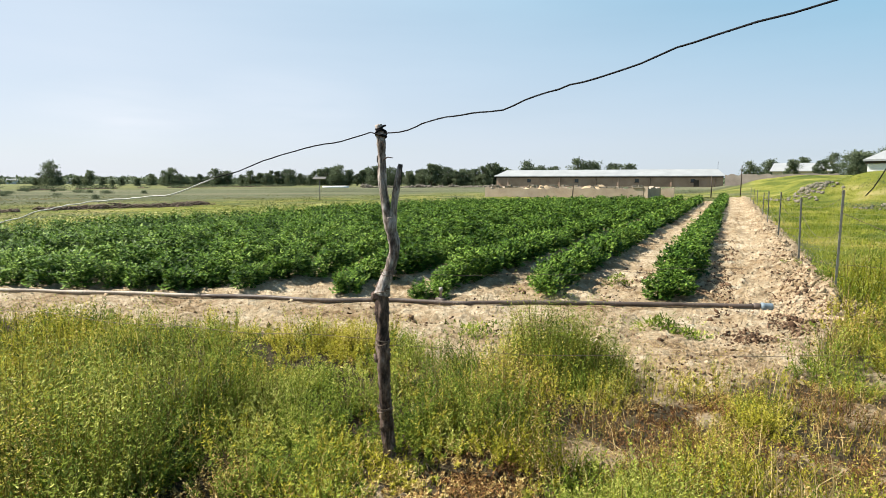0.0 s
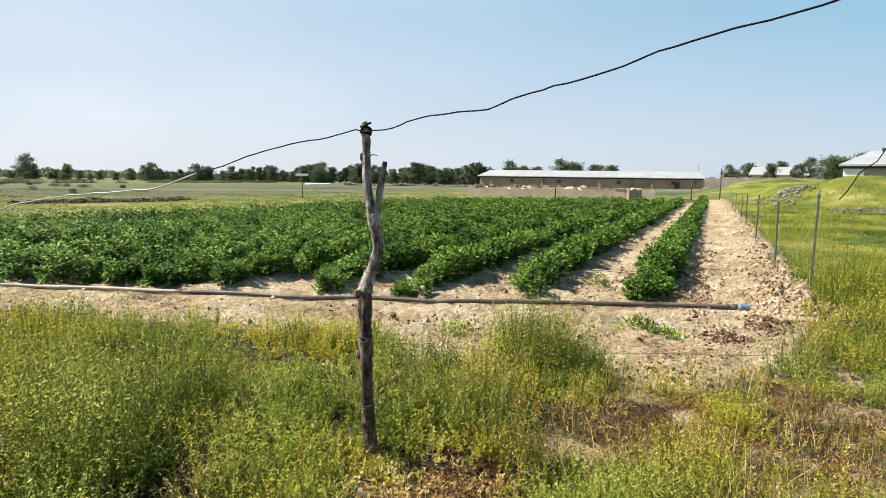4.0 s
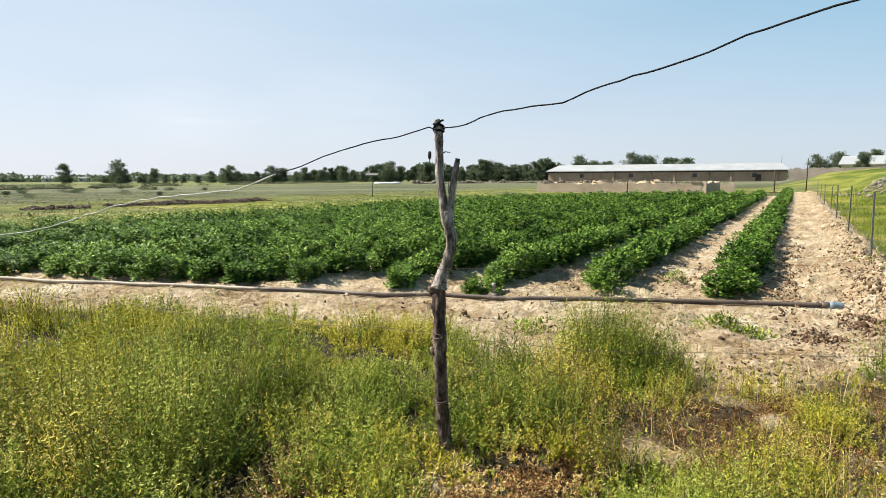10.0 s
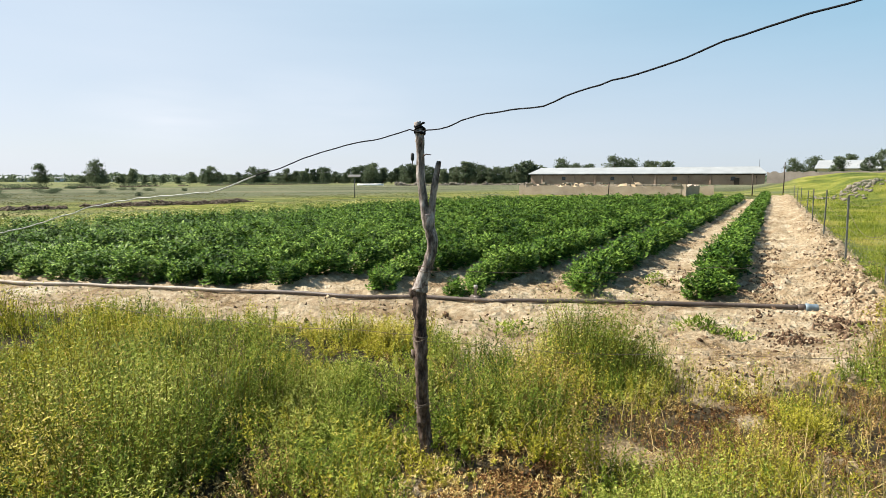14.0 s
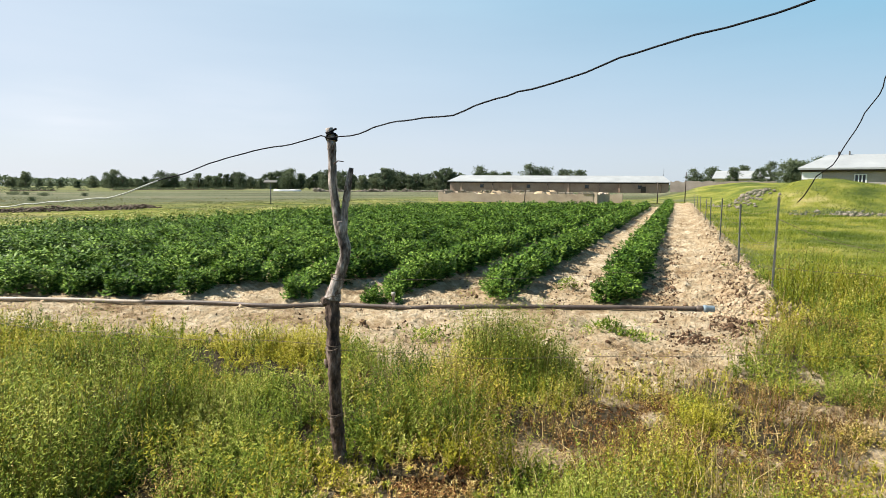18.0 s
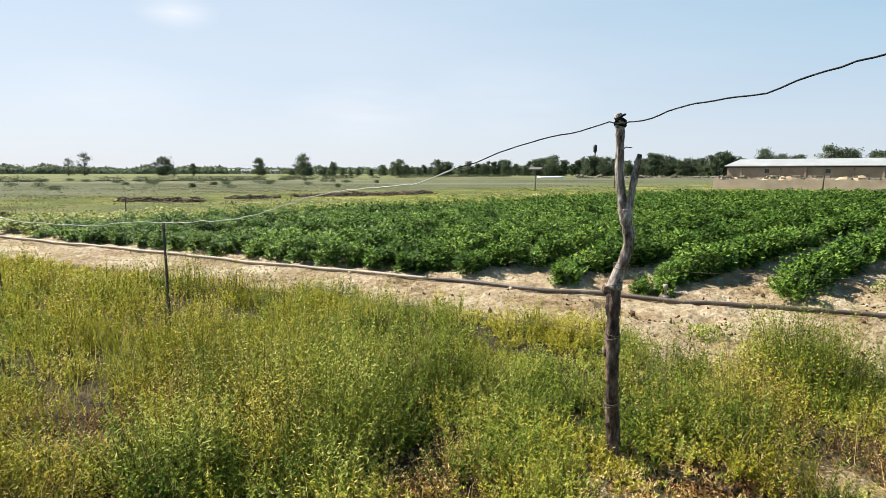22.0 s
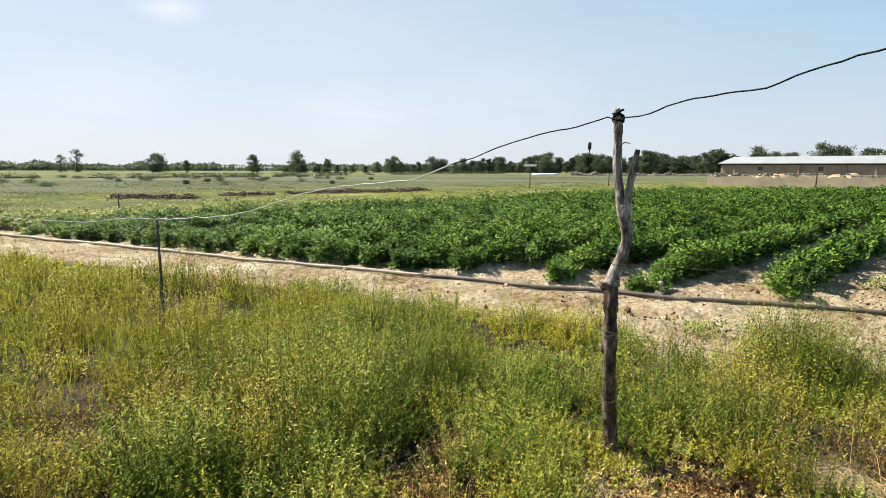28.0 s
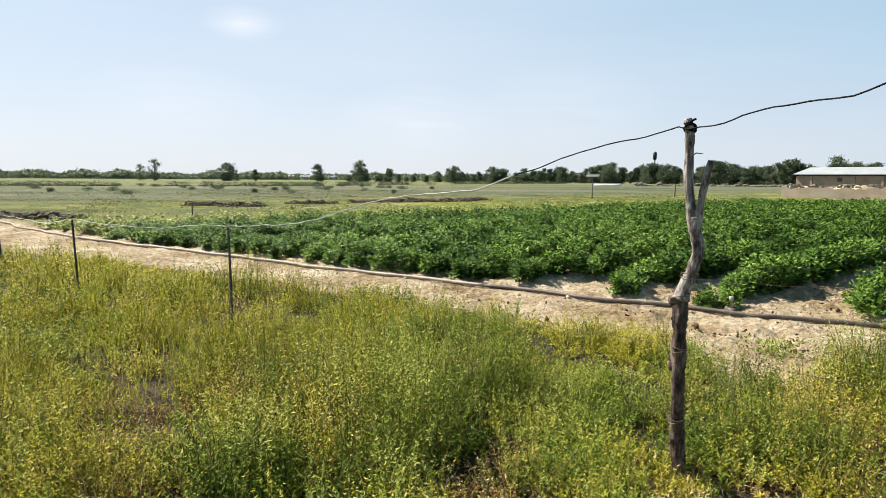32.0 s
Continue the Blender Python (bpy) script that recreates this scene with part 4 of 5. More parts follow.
# house beyond the bank
hx, hy, hz = 11.5, 69.2, 1.5
house = thing("house", pose(hx, hy, hz, 0, 0, -13), "grey rendered single-storey house with pale hipped roof", "house")
part("wall", boxed(0, 0, -1.2, 17, 9, 1.9), M_RENDER, house)
part("fascia", boxed(-0.35, -0.35, 1.9, 17.35, 9.35, 2.09, 0.02), M_DARKWOOD, house, "dark timber eaves board")
part("roof", gable_or_hip(0, 0, 17, 9, 2.26, 3.72, 2.3, 0.5, 0.16), M_ROOF, house, "pale grey metal roof")
# added white strip paints the bright, sunlit end of the house
part("corner_pier", boxed(-0.16, -0.16, -1.2, 1.5, -0.004, 1.88, 0.02), M_WHITE, house, "white panel standing in for the sunlit gable end")
part("chimney", boxed(2.6, 4.2, 3.4, 2.8, 4.4, 4.0, 0.02), M_DARKWOOD, house)
part("vent_pipe", boxed(3.5, 4.3, 3.4, 3.64, 4.44, 4.05, 0.01), M_PALE, house)
for wx in (4.6, 9.4, 13.8):
    win = part("window", boxed(wx - 0.42, -0.03, 0.75, wx + 0.42, 0.06, 1.6, 0.01), M_GLASS, house, "white-framed window with dark panes")
    for a, b2, c2, d2 in ((-0.5, 0.67, 0.5, 0.76), (-0.5, 1.59, 0.5, 1.67), (-0.5, 0.765, -0.4, 1.585), (0.4, 0.765, 0.5, 1.585), (-0.18, 0.765, -0.09, 1.585), (0.09, 0.765, 0.18, 1.585)):
        part("frame_bar", boxed(wx + a, -0.08, b2, wx + c2, -0.034, d2, 0.005), M_WHITE, win)

# pale house and outbuildings farther back
cottage = thing("cottage", pose(5.9, 116, 1.5, 0, 0, -6), "small pale house with light sheet roof", "house")
part("wall", boxed(0, 0, -1.2, 8, 6, 1.9), M_PLASTER, cottage)
part("roof", gable_or_hip(0, 0, 8, 6, 2.0, 3.35, 0.4, 0.4, 0.1), M_ROOF, cottage)
part("window", boxed(3.4, -0.05, 0.5, 4.4, 0.03, 1.5, 0.01), M_GLASS, cottage)
garden_wall = tagged(new("garden_wall", bpy.data.meshes.new("garden_wall")), "long plain grey-brown yard wall", "wall")
bm = ragged_wall(-1.0, 104, 13.0, 98, 1.35, 9, 0.3)
bm.to_mesh(garden_wall.data)
bm.free()
garden_wall.data.materials.append(M_GREYWALL)
garden_wall.location.z = 1.45
shed = thing("shed", pose(-2.0, 152, 0.5), "small grey shed beside the barn", "shed")
part("wall", boxed(1.2, 0, -0.6, 8, 5, 1.9), M_MUD, shed)
part("roof", gable_or_hip(1.2, 0, 8, 5, 2.0, 2.5, 0.2, 0.3, 0.08), M_BARNWALL, shed)
for az, d, w in ((62.6, 392, 6), (63.7, 398, 4), (60.2, 390, 5), (69.0, 400, 4), (46.5, 395, 5), (48.6, 405, 6), (56.3, 396, 4)):
    a = radians(az)
    far_house = thing("farmhouse", pose(-math.sin(a) * d, math.cos(a) * d, 0, 0, 0, az - 4), "distant low white farmhouse", "house", "distant houses")
    part("wall", boxed(0, 0, -0.5, w, 5, 1.9), M_WHITE, far_house)
    part("roof", gable_or_hip(0, 0, w, 5, 2.0, 3.1, 0.5, 0.4, 0.1), M_ROOF, far_house)
    part("window", boxed(w * 0.3, -0.05, 0.6, w * 0.3 + 1.0, 0.03, 1.5, 0.01), M_GLASS, far_house)

# water tower behind the trees
tower = thing("water_tower", pose(-139, 232, 0), "dark steel water tower on a slim column", "water tower")
mesh_part("column", tube_mesh("column", [(0, 0, -1), (0, 0, 9.8)], [0.32, 0.28], M_DARKPOST, 12), tower)
mesh_part("tank", tube_mesh("tank", [(0, 0, 9.6), (0, 0, 10.2), (0, 0, 12.6), (0, 0, 13.1)], [0.3, 0.75, 0.75, 0.25], M_DARKPOST, 14), tower)

# slim poles
for x, y, h, tilt, nm, lab in ((0.85, 75.0, 3.5, 1, "wooden_pole", "slim dark wooden pole at the end of the path"), (-1.95, 70.0, 2.3, -0.5, "wooden_pole", "slim dark wooden pole behind the crop"), (-14.5, 62.0, 1.4, 2, "wooden_pole", "short dark stake beside the low wall")):
    tagged(new(nm, tube_mesh(nm, [(x, y, -0.3), (x + 0.02, y, h * 0.5), (x + 0.03 * tilt, y, h)], [0.06, 0.055, 0.045], M_DARKWOOD, 8, 0.08)), lab, "pole")
lamp = thing("field_lamp", pose(-32.0, 43.7, 0), "slim post with a flat pale panel on top", "lamp post")
mesh_part("pole", tube_mesh("pole", [(0, 0, -0.3), (0, 0, 1.85)], [0.05, 0.04], M_PALE, 8), lamp)
bm = boxed(-0.55, -0.22, -0.035, 0.55, 0.22, 0.035, 0.01)
bm.transform(pose(0, 0, 1.9, 25, 0, 20))
part("panel", bm, M_PALE, lamp, "pale tilted panel")
tagged(new("stake", tube_mesh("stake", [(-30.5, 54.5, -0.2), (-30.45, 54.5, 1.2)], [0.05, 0.04], M_DARKWOOD, 7, 0.1)), "short dark stake in the meadow", "stake")
tagged(new("stake", tube_mesh("stake", [(-22.0, 7.2, -0.2), (-22.02, 7.2, 0.75)], [0.02, 0.018], M_DARKWOOD, 7, 0.1)), "thin stake at the edge of the crop", "stake")

# ---- earth heaps ----


def dug_heap(x, y, rx, ry, h, turn, seed):
    """A low broken ridge of dug clods."""
    r0 = np.random.default_rng(seed)
    out = []
    c, sn = math.cos(radians(turn)), math.sin(radians(turn))
    for k in range(int(320 * rx)):
        u, w = r0.uniform(-1, 1), r0.normal() * 0.5
        px, py = x + u * rx * c - w * ry * sn, y + u * rx * sn + w * ry * c
        s_ = r0.uniform(0.02, 0.085)
        top = 0.75 * h * (1 - 0.6 * abs(w)) * (0.5 + 0.8 * float(lattice(u * 7, seed, 1.0, 5)))
        out.append(lump((px, py, float(land(px, py)) + top * r0.random() * 0.8), (s_ * 1.5, s_ * 1.3, s_ * 0.7), int(r0.integers(1e6))))
    tagged(new("heap_of_earth", raw_mesh("heap_of_earth", *joined(out), M_EARTH)), "low dark broken ridge of dug earth", "heap", "earth heaps", "stuff")


for i, (x, y, rx, ry, h, turn) in enumerate(((-34.0, 12.9, 2.2, 0.7, 0.42, 40), (-34.4, 18.5, 1.6, 0.7, 0.34, 70), (-34.0, 24.5, 3.2, 0.8, 0.44, 80), (-33.0, 29.5, 3.0, 0.8, 0.42, 100), (-27.6, 3.4, 1.7, 0.7, 0.35, 40))):
    dug_heap(x, y, rx, ry, h, turn, 20 + i)

# ---- tipped rubble and a low covered bed before the tree belt ----
rr = np.random.default_rng(91)
ridge_bits = []
for k in range(900):
    s = rr.random()
    a, d = radians(32.5 - 13.5 * s), 166 + 26 * s + rr.normal() * 1.2
    size_ = rr.uniform(0.15, 0.6) ** 1.4
    px, py = -math.sin(a) * d, math.cos(a) * d
    ridge_bits.append(lump((px, py, float(land(px, py)) + rr.random() * 0.9 * float(lattice(s * 26, 3.0, 1.0, 8))), (size_, size_, size_ * 0.7), int(rr.integers(1e6))))
tagged(new("rubble_ridge", raw_mesh("rubble_ridge", *joined(ridge_bits), M_ROCK)), "low ridge of grey rubble before the trees", "rubble", kind="stuff")
arc = [(-math.sin(radians(a)) * 172, math.cos(radians(a)) * 172, 0.05) for a in (33.6, 34.3, 35.2, 36.0)]
tagged(new("covered_bed", tube_mesh("covered_bed", dense(arc, 1.5), [0.4] * len(dense(arc, 1.5)), M_WHITE, 10, 0.12, 4)), "long low bed under pale sheeting", "cover")

# ---- rubble on the bank ----
rub = []
rr = np.random.default_rng(5)
for cx, cy, sx, sy, n, smax in ((5.5, 55, 1.0, 2.6, 170, 0.22), (7.4, 45.0, 0.6, 0.9, 30, 0.16), (10.4, 46.6, 1.6, 1.0, 110, 0.2), (3.6, 62, 0.5, 2.0, 40, 0.15)):
    for k in range(n):
        x, y, s = cx + rr.normal() * sx * 0.6, cy + rr.normal() * sy * 0.6, smax * rr.uniform(0.25, 1.0) ** 1.6 * (1.5 if rr.random() < 0.1 else 1)
        rub.append(lump((x, y, float(land(x, y)) + s * 0.3), (s, s * rr.uniform(0.5, 1.5), s * rr.uniform(0.5, 1.1)), int(rr.integers(1e6))))
tagged(new("rubble", raw_mesh("rubble", *joined(rub), M_ROCK)), "broken pale stones tipped on the grassy bank", "rubble", kind="stuff")

# ---- clods on the bare soil ----
shake = np.random.default_rng(77)
base_lumps = [lump((0, 0, 0), (1, 1, 0.75), 900 + k)[0] * shake.uniform(0.55, 1.25, (12, 1)) for k in range(8)]
lump_tris = lump((0, 0, 0), (1, 1, 1), 1)[2]
cl_v, cl_t, at = [], [], 0
rr = np.random.default_rng(6)


def clod(x, y, s, sink=0.15):
    global at
    b = base_lumps[int(rr.integers(8))]
    turn = np.array(Euler(rr.uniform(0, 6.28, 3)).to_matrix())
    vv = (b * rr.uniform(0.4, 1.5, 3)) @ turn.T * s
    cl_v.append(vv + np.array([x, y, float(land(x, y)) + s * sink]))
    cl_t.append(lump_tris + at)
    at += len(b)


for k in range(6000):
    y = 8.4 + 60 * rr.random() ** 2.2
    x = 1.08 + rr.normal() * 0.28
    clod(x, y, rr.uniform(0.009, 0.03) * (1.8 if rr.random() < 0.12 else 1.0), -0.1)
for k in range(9000):
    y = 4.6 + 22 * rr.random() ** 1.8
    x = rr.uniform(-10, 1.5)
    if float(bare(x, y)) > 0.6:
        clod(x, y, rr.uniform(0.006, 0.018) * (1.9 if rr.random() < 0.1 else 1.0), 0.1)
for k in range(420):
    x, y = rr.normal(0.35, 0.35), rr.normal(6.6, 0.5)
    clod(x, y, rr.uniform(0.006, 0.02))
tan_v, tan_t, cl_v, cl_t, at = cl_v, cl_t, [], [], 0
# dark clods mark damp soil and stand in for shade beside rows and lumps
for cx, cy, sx, sy, n in ((0.27, 7.1, 0.13, 0.18, 300), (0.7, 7.9, 0.12, 0.22, 300), (0.55, 7.4, 0.3, 0.3, 40), (0.95, 9.8, 0.16, 0.9, 520), (1.0, 13.0, 0.2, 2.2, 620), (1.0, 20, 0.22, 4, 420), (-0.05, 10.2, 0.13, 1.0, 320), (-0.05, 14.0, 0.14, 2.6, 320), (-0.2, 5.5, 0.3, 0.2, 120), (-3.2, 6.2, 1.2, 0.2, 90), (-6.5, 5.2, 1.5, 0.25, 60), (-1.3, 6.6, 0.7, 0.3, 80), (-1.33, 10.5, 0.2, 1.2, 260), (-2.76, 10.5, 0.2, 1.4, 260), (0.1, 12.0, 0.15, 3.0, 220)):
    for k in range(n):
        clod(cx + rr.normal() * sx, cy + rr.normal() * sy, rr.uniform(0.007, 0.024) * (1.9 if rr.random() < 0.1 else 1.0), 0.2)
tagged(new("dark_clods", raw_mesh("dark_clods", np.concatenate(cl_v), (), np.concatenate(cl_t), M_DAMPSHADE)), "darker brown clods, damp soil and painted shade among the tan", "soil", kind="stuff")
cl_v, cl_t = tan_v, tan_t
tagged(new("clods", raw_mesh("clods", np.concatenate(cl_v), (), np.concatenate(cl_t), M_CLOD)), "loose dry clods of tan soil", "soil", kind="stuff")

# ---- crop ----


def crop_leaves(r, n, height, spread, size, narrow=0.82):
    """Leaves of one bushy plant about its own origin: shoots spread over a dome, each with a rosette of drooping leaves."""
    shoots = max(5, n // 20)
    sa, sr = r.random(shoots) * 2 * np.pi, spread * np.sqrt(r.random(shoots)) * r.uniform(0.8, 1.05, shoots)
    sz = height * np.clip(1.08 - 0.95 * (sr / (spread * 1.1)) ** 2.4, 0.2, 1.05) * r.uniform(0.75, 1.1, shoots)
    k = r.integers(shoots, size=n)
    drop = r.random(n) ** 1.3
    b = r.random(n) * 2 * np.pi
    inward = 1 - 0.3 * drop
    z = np.maximum(sz[k] - drop * np.where(r.random(n) < 0.35, sz[k] * 0.95, np.minimum(0.24, sz[k] * 0.85)), 0.03)
    base = np.stack([narrow * sr[k] * np.cos(sa[k]) * inward + 0.02 * np.cos(b), sr[k] * np.sin(sa[k]) * inward + 0.02 * np.sin(b), z], 1)
    way = unit(np.stack([np.cos(b), np.sin(b), r.uniform(-0.1, 0.75, n) - 0.75 * drop], 1))
    side = unit(np.cross(way, np.array([0, 0, 1.0])) + r.normal(0, 0.28, (n, 3)))
    ln = size * r.uniform(0.7, 1.3, n) * (0.75 + 0.4 * drop)
    return base, way, side, ln


def crop_mesh(seed, n, height, spread, size, mat):
    r = np.random.default_rng(seed)
    base, way, side, ln = crop_leaves(r, n, height, spread, size, 0.76)
    v, q = leaves_geo(base, way, side, ln, ln * 0.58, 0.4)
    return raw_mesh("leaves", v, q, (), mat)


def stem_mesh(seed, height, spread):
    r = np.random.default_rng(seed)
    pieces = []
    for k in range(6):
        a = r.random() * 6.28
        s = spread * r.uniform(0.3, 0.75)
        pieces.append(tube([(0, 0, -0.04), (s * 0.3 * math.cos(a), s * 0.3 * math.sin(a), height * 0.35), (s * math.cos(a), s * math.sin(a), height * 0.75)], [0.009, 0.007, 0.004], 5))
    return raw_mesh("stem", *joined(pieces), M_CROPSTEM, True)


protos = []
for k in range(7):
    h, s = 0.42 + 0.02 * k, 0.37 + 0.015 * (k % 4)
    p = thing("crop_plant", pose(0, 0, 0), "bushy dark green crop plant growing from a tilled row", "plant", "crop plants")
    mesh_part("stem", stem_mesh(50 + k, h, s), p)
    mesh_part("leaves", crop_mesh(60 + k, 680, h, s, 0.08, M_CROP), p)
    protos.append(p)
wide_protos = []
for k in range(6):
    h, s = 0.4 + 0.025 * k, 0.37 + 0.015 * (k % 4)
    p = thing("crop_plant", pose(0, 0, 0), "broad dark green crop plant merging with its neighbours", "plant", "crop plants")
    mesh_part("stem", stem_mesh(70 + k, h, s), p)
    mesh_part("leaves", crop_mesh(80 + k, 680, h, s, 0.08, M_CROP), p)
    wide_protos.append(p)
rr = np.random.default_rng(8)
counts = [0, 0]
far_v, far_q, farat, yel_v, yel_q, yelat = [], [], 0, [], [], 0
for i, rx in enumerate(ROWS):
    y = float(pipe_y(rx)) + (0.42 if i < 5 else 0.58) + rr.uniform(-0.15, 0.3 if i < 5 else 0.15)
    near_to = y + 7.4
    while y < row_end(rx):
        front = y - float(pipe_y(rx)) < 1.6
        x = rx + rr.normal() * (0.13 if front else 0.06)
        z = float(land(x, y))
        scale = rr.uniform(0.82, 1.14) * (0.8 if rr.random() < 0.1 else 1.0) * (0.85 if i >= 9 else 1.0) * (rr.uniform(0.6, 0.95) if front and i < 5 else 1.0)
        if i >= 13 and rr.random() < (0.5 if i == 13 else 1.0):
            n = 150
            base, way, side, ln = crop_leaves(rr, n, 0.32 * scale, 0.52, 0.11)
            base[:, :2] *= np.array([1.15, 1.0])
            v, q = leaves_geo(base, way, side, ln, ln * 0.65, 0.2)
            yel_v.append(v + np.array([x, y, z]))
            yel_q.append(q + yelat)
            yelat += len(v)
        elif y < near_to:
            kinds_here = protos if i < 2 else wide_protos
            for side_x in ((-0.3, 0.3) if front and i >= 5 else (0.0,)):
                px, py = x + side_x, y + (0.25 * (x + side_x - rx) if side_x else 0.0)
                m = pose(px, py, float(land(px, py)), 0, 0, 180 * int(rr.integers(2)) + rr.uniform(-25, 25)) @ Matrix.Scale(scale * (0.9 if side_x else 1.0), 4) @ Matrix.Diagonal((1.3 if i >= 7 else 1.0, 1, 1, 1))
                k = counts[i >= 2]
                if k < len(kinds_here):
                    kinds_here[k].matrix_basis = m
                else:
                    c = copy_thing(kinds_here[int(rr.integers(len(kinds_here)))], Matrix.Identity(4))
                    c.matrix_basis = m
                counts[i >= 2] += 1
        else:
            dist = math.hypot(x, y)
            n, size = (300, 0.105) if dist < 22 else ((160, 0.14) if dist < 40 else (95, 0.18))
            base, way, side, ln = crop_leaves(rr, n, 0.47 * scale, 0.39 if i < 2 else 0.42, size, 0.85 if i < 2 else (0.64 if i < 7 else 0.95))
            v, q = leaves_geo(base, way, side, ln, ln * 0.55, 0.3)
            far_v.append(v + np.array([x, y, z]))
            far_q.append(q + farat)
            farat += len(v)
        y += rr.uniform(0.2, 0.34) if front else rr.uniform(0.3, 0.42)
tagged(new("crop_rows", raw_mesh("crop_rows", np.concatenate(far_v), np.concatenate(far_q), (), M_CROP)), "dense dark green crop rows running away across the field", "crop", kind="stuff")
tagged(new("squash_rows", raw_mesh("squash_rows", np.concatenate(yel_v), np.concatenate(yel_q), (), M_CROPY)), "pale yellow-green broad-leaved plants along the field's edge", "crop", kind="stuff")

# ---- weeds and grass ----


def scatter(n, r0, r1, a0, a1, power=1.0):
    """Points spread over a fan of the plan, thinning with distance."""
    rad = r0 * (r1 / r0) ** (rng.random(n) ** power)
    az = np.radians(rng.uniform(a0, a1, n))
    return -np.sin(az) * rad, np.cos(az) * rad, rad


# withered spots: place and breadth
DEAD = ((-2.0, 1.85, 0.4, 0.25), (-2.3, 2.25, 0.3, 0.17), (-1.95, 2.05, 0.22, 0.15), (-1.0, 3.15, 0.16, 0.1), (-4.05, 1.2, 0.35, 0.22), (-3.45, 1.5, 0.3, 0.2), (-0.1, 3.3, 0.3, 0.15))


def hummock(x, y):
    """1 on the tussocks that the weeds form, 0 in the hollows between them."""
    return smooth01((fbm(x, y, 0.4, 63, 2) - 0.3) * 2.5)


def growth(x, y):
    """How tall the weeds stand, in metres."""
    g = 0.13 + 0.34 * smooth01((fbm(x, y, 1.5, 61) - 0.28) * 2.1)
    bush = 0.15 * np.exp(-(((x + 1.25) / 0.5) ** 2 + ((y - 5.0) / 0.45) ** 2)) + 0.12 * np.exp(-(((x + 3.6) / 0.5) ** 2 + ((y - 5.0) / 0.4) ** 2))
    edge = np.clip(0.35 * np.hypot(x, y) - 0.3, 0.4, 1.0)
    right = np.where((x > -0.7) & (y < 6.5), 0.75, 1.0)
    g = g * np.where(x < -3.3, np.clip((np.interp(x, EDGE_X, EDGE_Y) - y) / 0.55, 0.62, 1.0), 1.0)
    for px, py, sx_, sy_ in DEAD:
        g = g * (1 - 0.45 * np.exp(-(((x - px) / sx_) ** 2 + ((y - py + 0.1) / sy_) ** 2)))
    gap = 1 - 0.35 * np.exp(-(((x + 0.62) / 0.45) ** 2 + ((y - 3.3) / 0.35) ** 2))
    foot = gap * (1 - 0.6 * np.exp(-(((x + 1.5) / 0.25) ** 2 + ((y - 2.65) / 0.35) ** 2)))
    return (g * (0.5 + 0.95 * hummock(x, y)) + bush) * edge * right * foot


def grows(x, y):
    """Chance that something grows there."""
    keep = 1 - bare(x, y)
    thin = smooth01((fbm(x, y, 0.5, 71) - 0.3) * 4.5) * (0.25 + 0.75 * hummock(x, y))
    for px, py, sx_, sy_ in DEAD:
        keep = keep * (1 - 0.25 * np.exp(-(((x - px) / sx_) ** 2 + ((y - py) / sy_) ** 2)))
    return keep * np.clip(np.where(x > -1.3, 0.3, 0.14) + thin, 0, 1) * (0.85 + 0.15 * smooth01((np.hypot(x, y) - 2.9) / 1.0)) * np.where((x > -0.7) & (y < 6.5) & (y > 0), 0.9, 1.0)


def sprigs(x, y, h, lean, count, size, name, mat, label):
    """Leafy stalks: count leaves up each, with the stalk itself as a part of the same growth."""
    z = land(x, y)
    f = np.linspace(0.15, 1.0, count)[None, :] * np.ones((len(x), 1))
    stem_at = np.stack([x, y, z], 1)[:, None] + lean[:, None] * (h[:, None] * f)[..., None]
    a = rng.random((len(x), count)) * 2 * np.pi
    way = unit(np.stack([np.cos(a), np.sin(a), rng.uniform(-0.2, 1.2, a.shape)], -1))
    side = unit(np.cross(way, np.array([0, 0, 1.0])) + rng.normal(0, 0.4, way.shape))
    ln = rng.uniform(0.6, 1.4, a.shape) * (1.25 - 0.5 * f) * size[:, None]
    v, q = leaves_geo(stem_at.reshape(-1, 3), way.reshape(-1, 3), side.reshape(-1, 3), ln.ravel(), ln.ravel() * 0.36, 0.3)
    tagged(new(name, raw_mesh(name, v, q, (), mat)), label, "weeds", kind="stuff")
    return blades_geo(np.stack([x, y, z], 1), lean * np.array([1, 1, 0]), h, size * 0.16)


# clumps of leafy stalks, greener or more withered by patches
cx, cy, crad = scatter(6000, 2.0, 13, -24, 93, 0.9)
bx, by, brad = scatter(1500, 0.5, 8, 93, 336, 0.7)
ux, uy, urad = scatter(700, 0.6, 2.0, -24, 93, 0.7)
cx, cy = np.concatenate([cx, bx, ux]), np.concatenate([cy, by, uy])
ok = rng.random(len(cx)) < grows(cx, cy)
cx, cy = cx[ok], cy[ok]
bushes = ((-1.25, 4.95, 0.3, 0.3, 90, 0.08), (-3.4, 4.95, 0.3, 0.22, 40, 0.04), (1.55, 7.0, 0.22, 0.5, 45, 0.08), (2.2, 8.2, 0.3, 0.5, 35, 0.08), (0.2, 4.75, 0.28, 0.2, 30, 0.0), (1.3, 5.2, 0.35, 0.3, 30, 0.02), (-0.4, 3.0, 0.2, 0.15, 20, 0.0))
tall = [np.zeros(len(cx))]
for bx, by, sx_, sy_, n, extra in bushes:
    cx, cy = np.concatenate([cx, bx + rng.normal(0, sx_, n)]), np.concatenate([cy, by + rng.normal(0, sy_, n)])
    tall.append(np.full(n, extra + 0.02))
tall = np.concatenate(tall)
per = 17
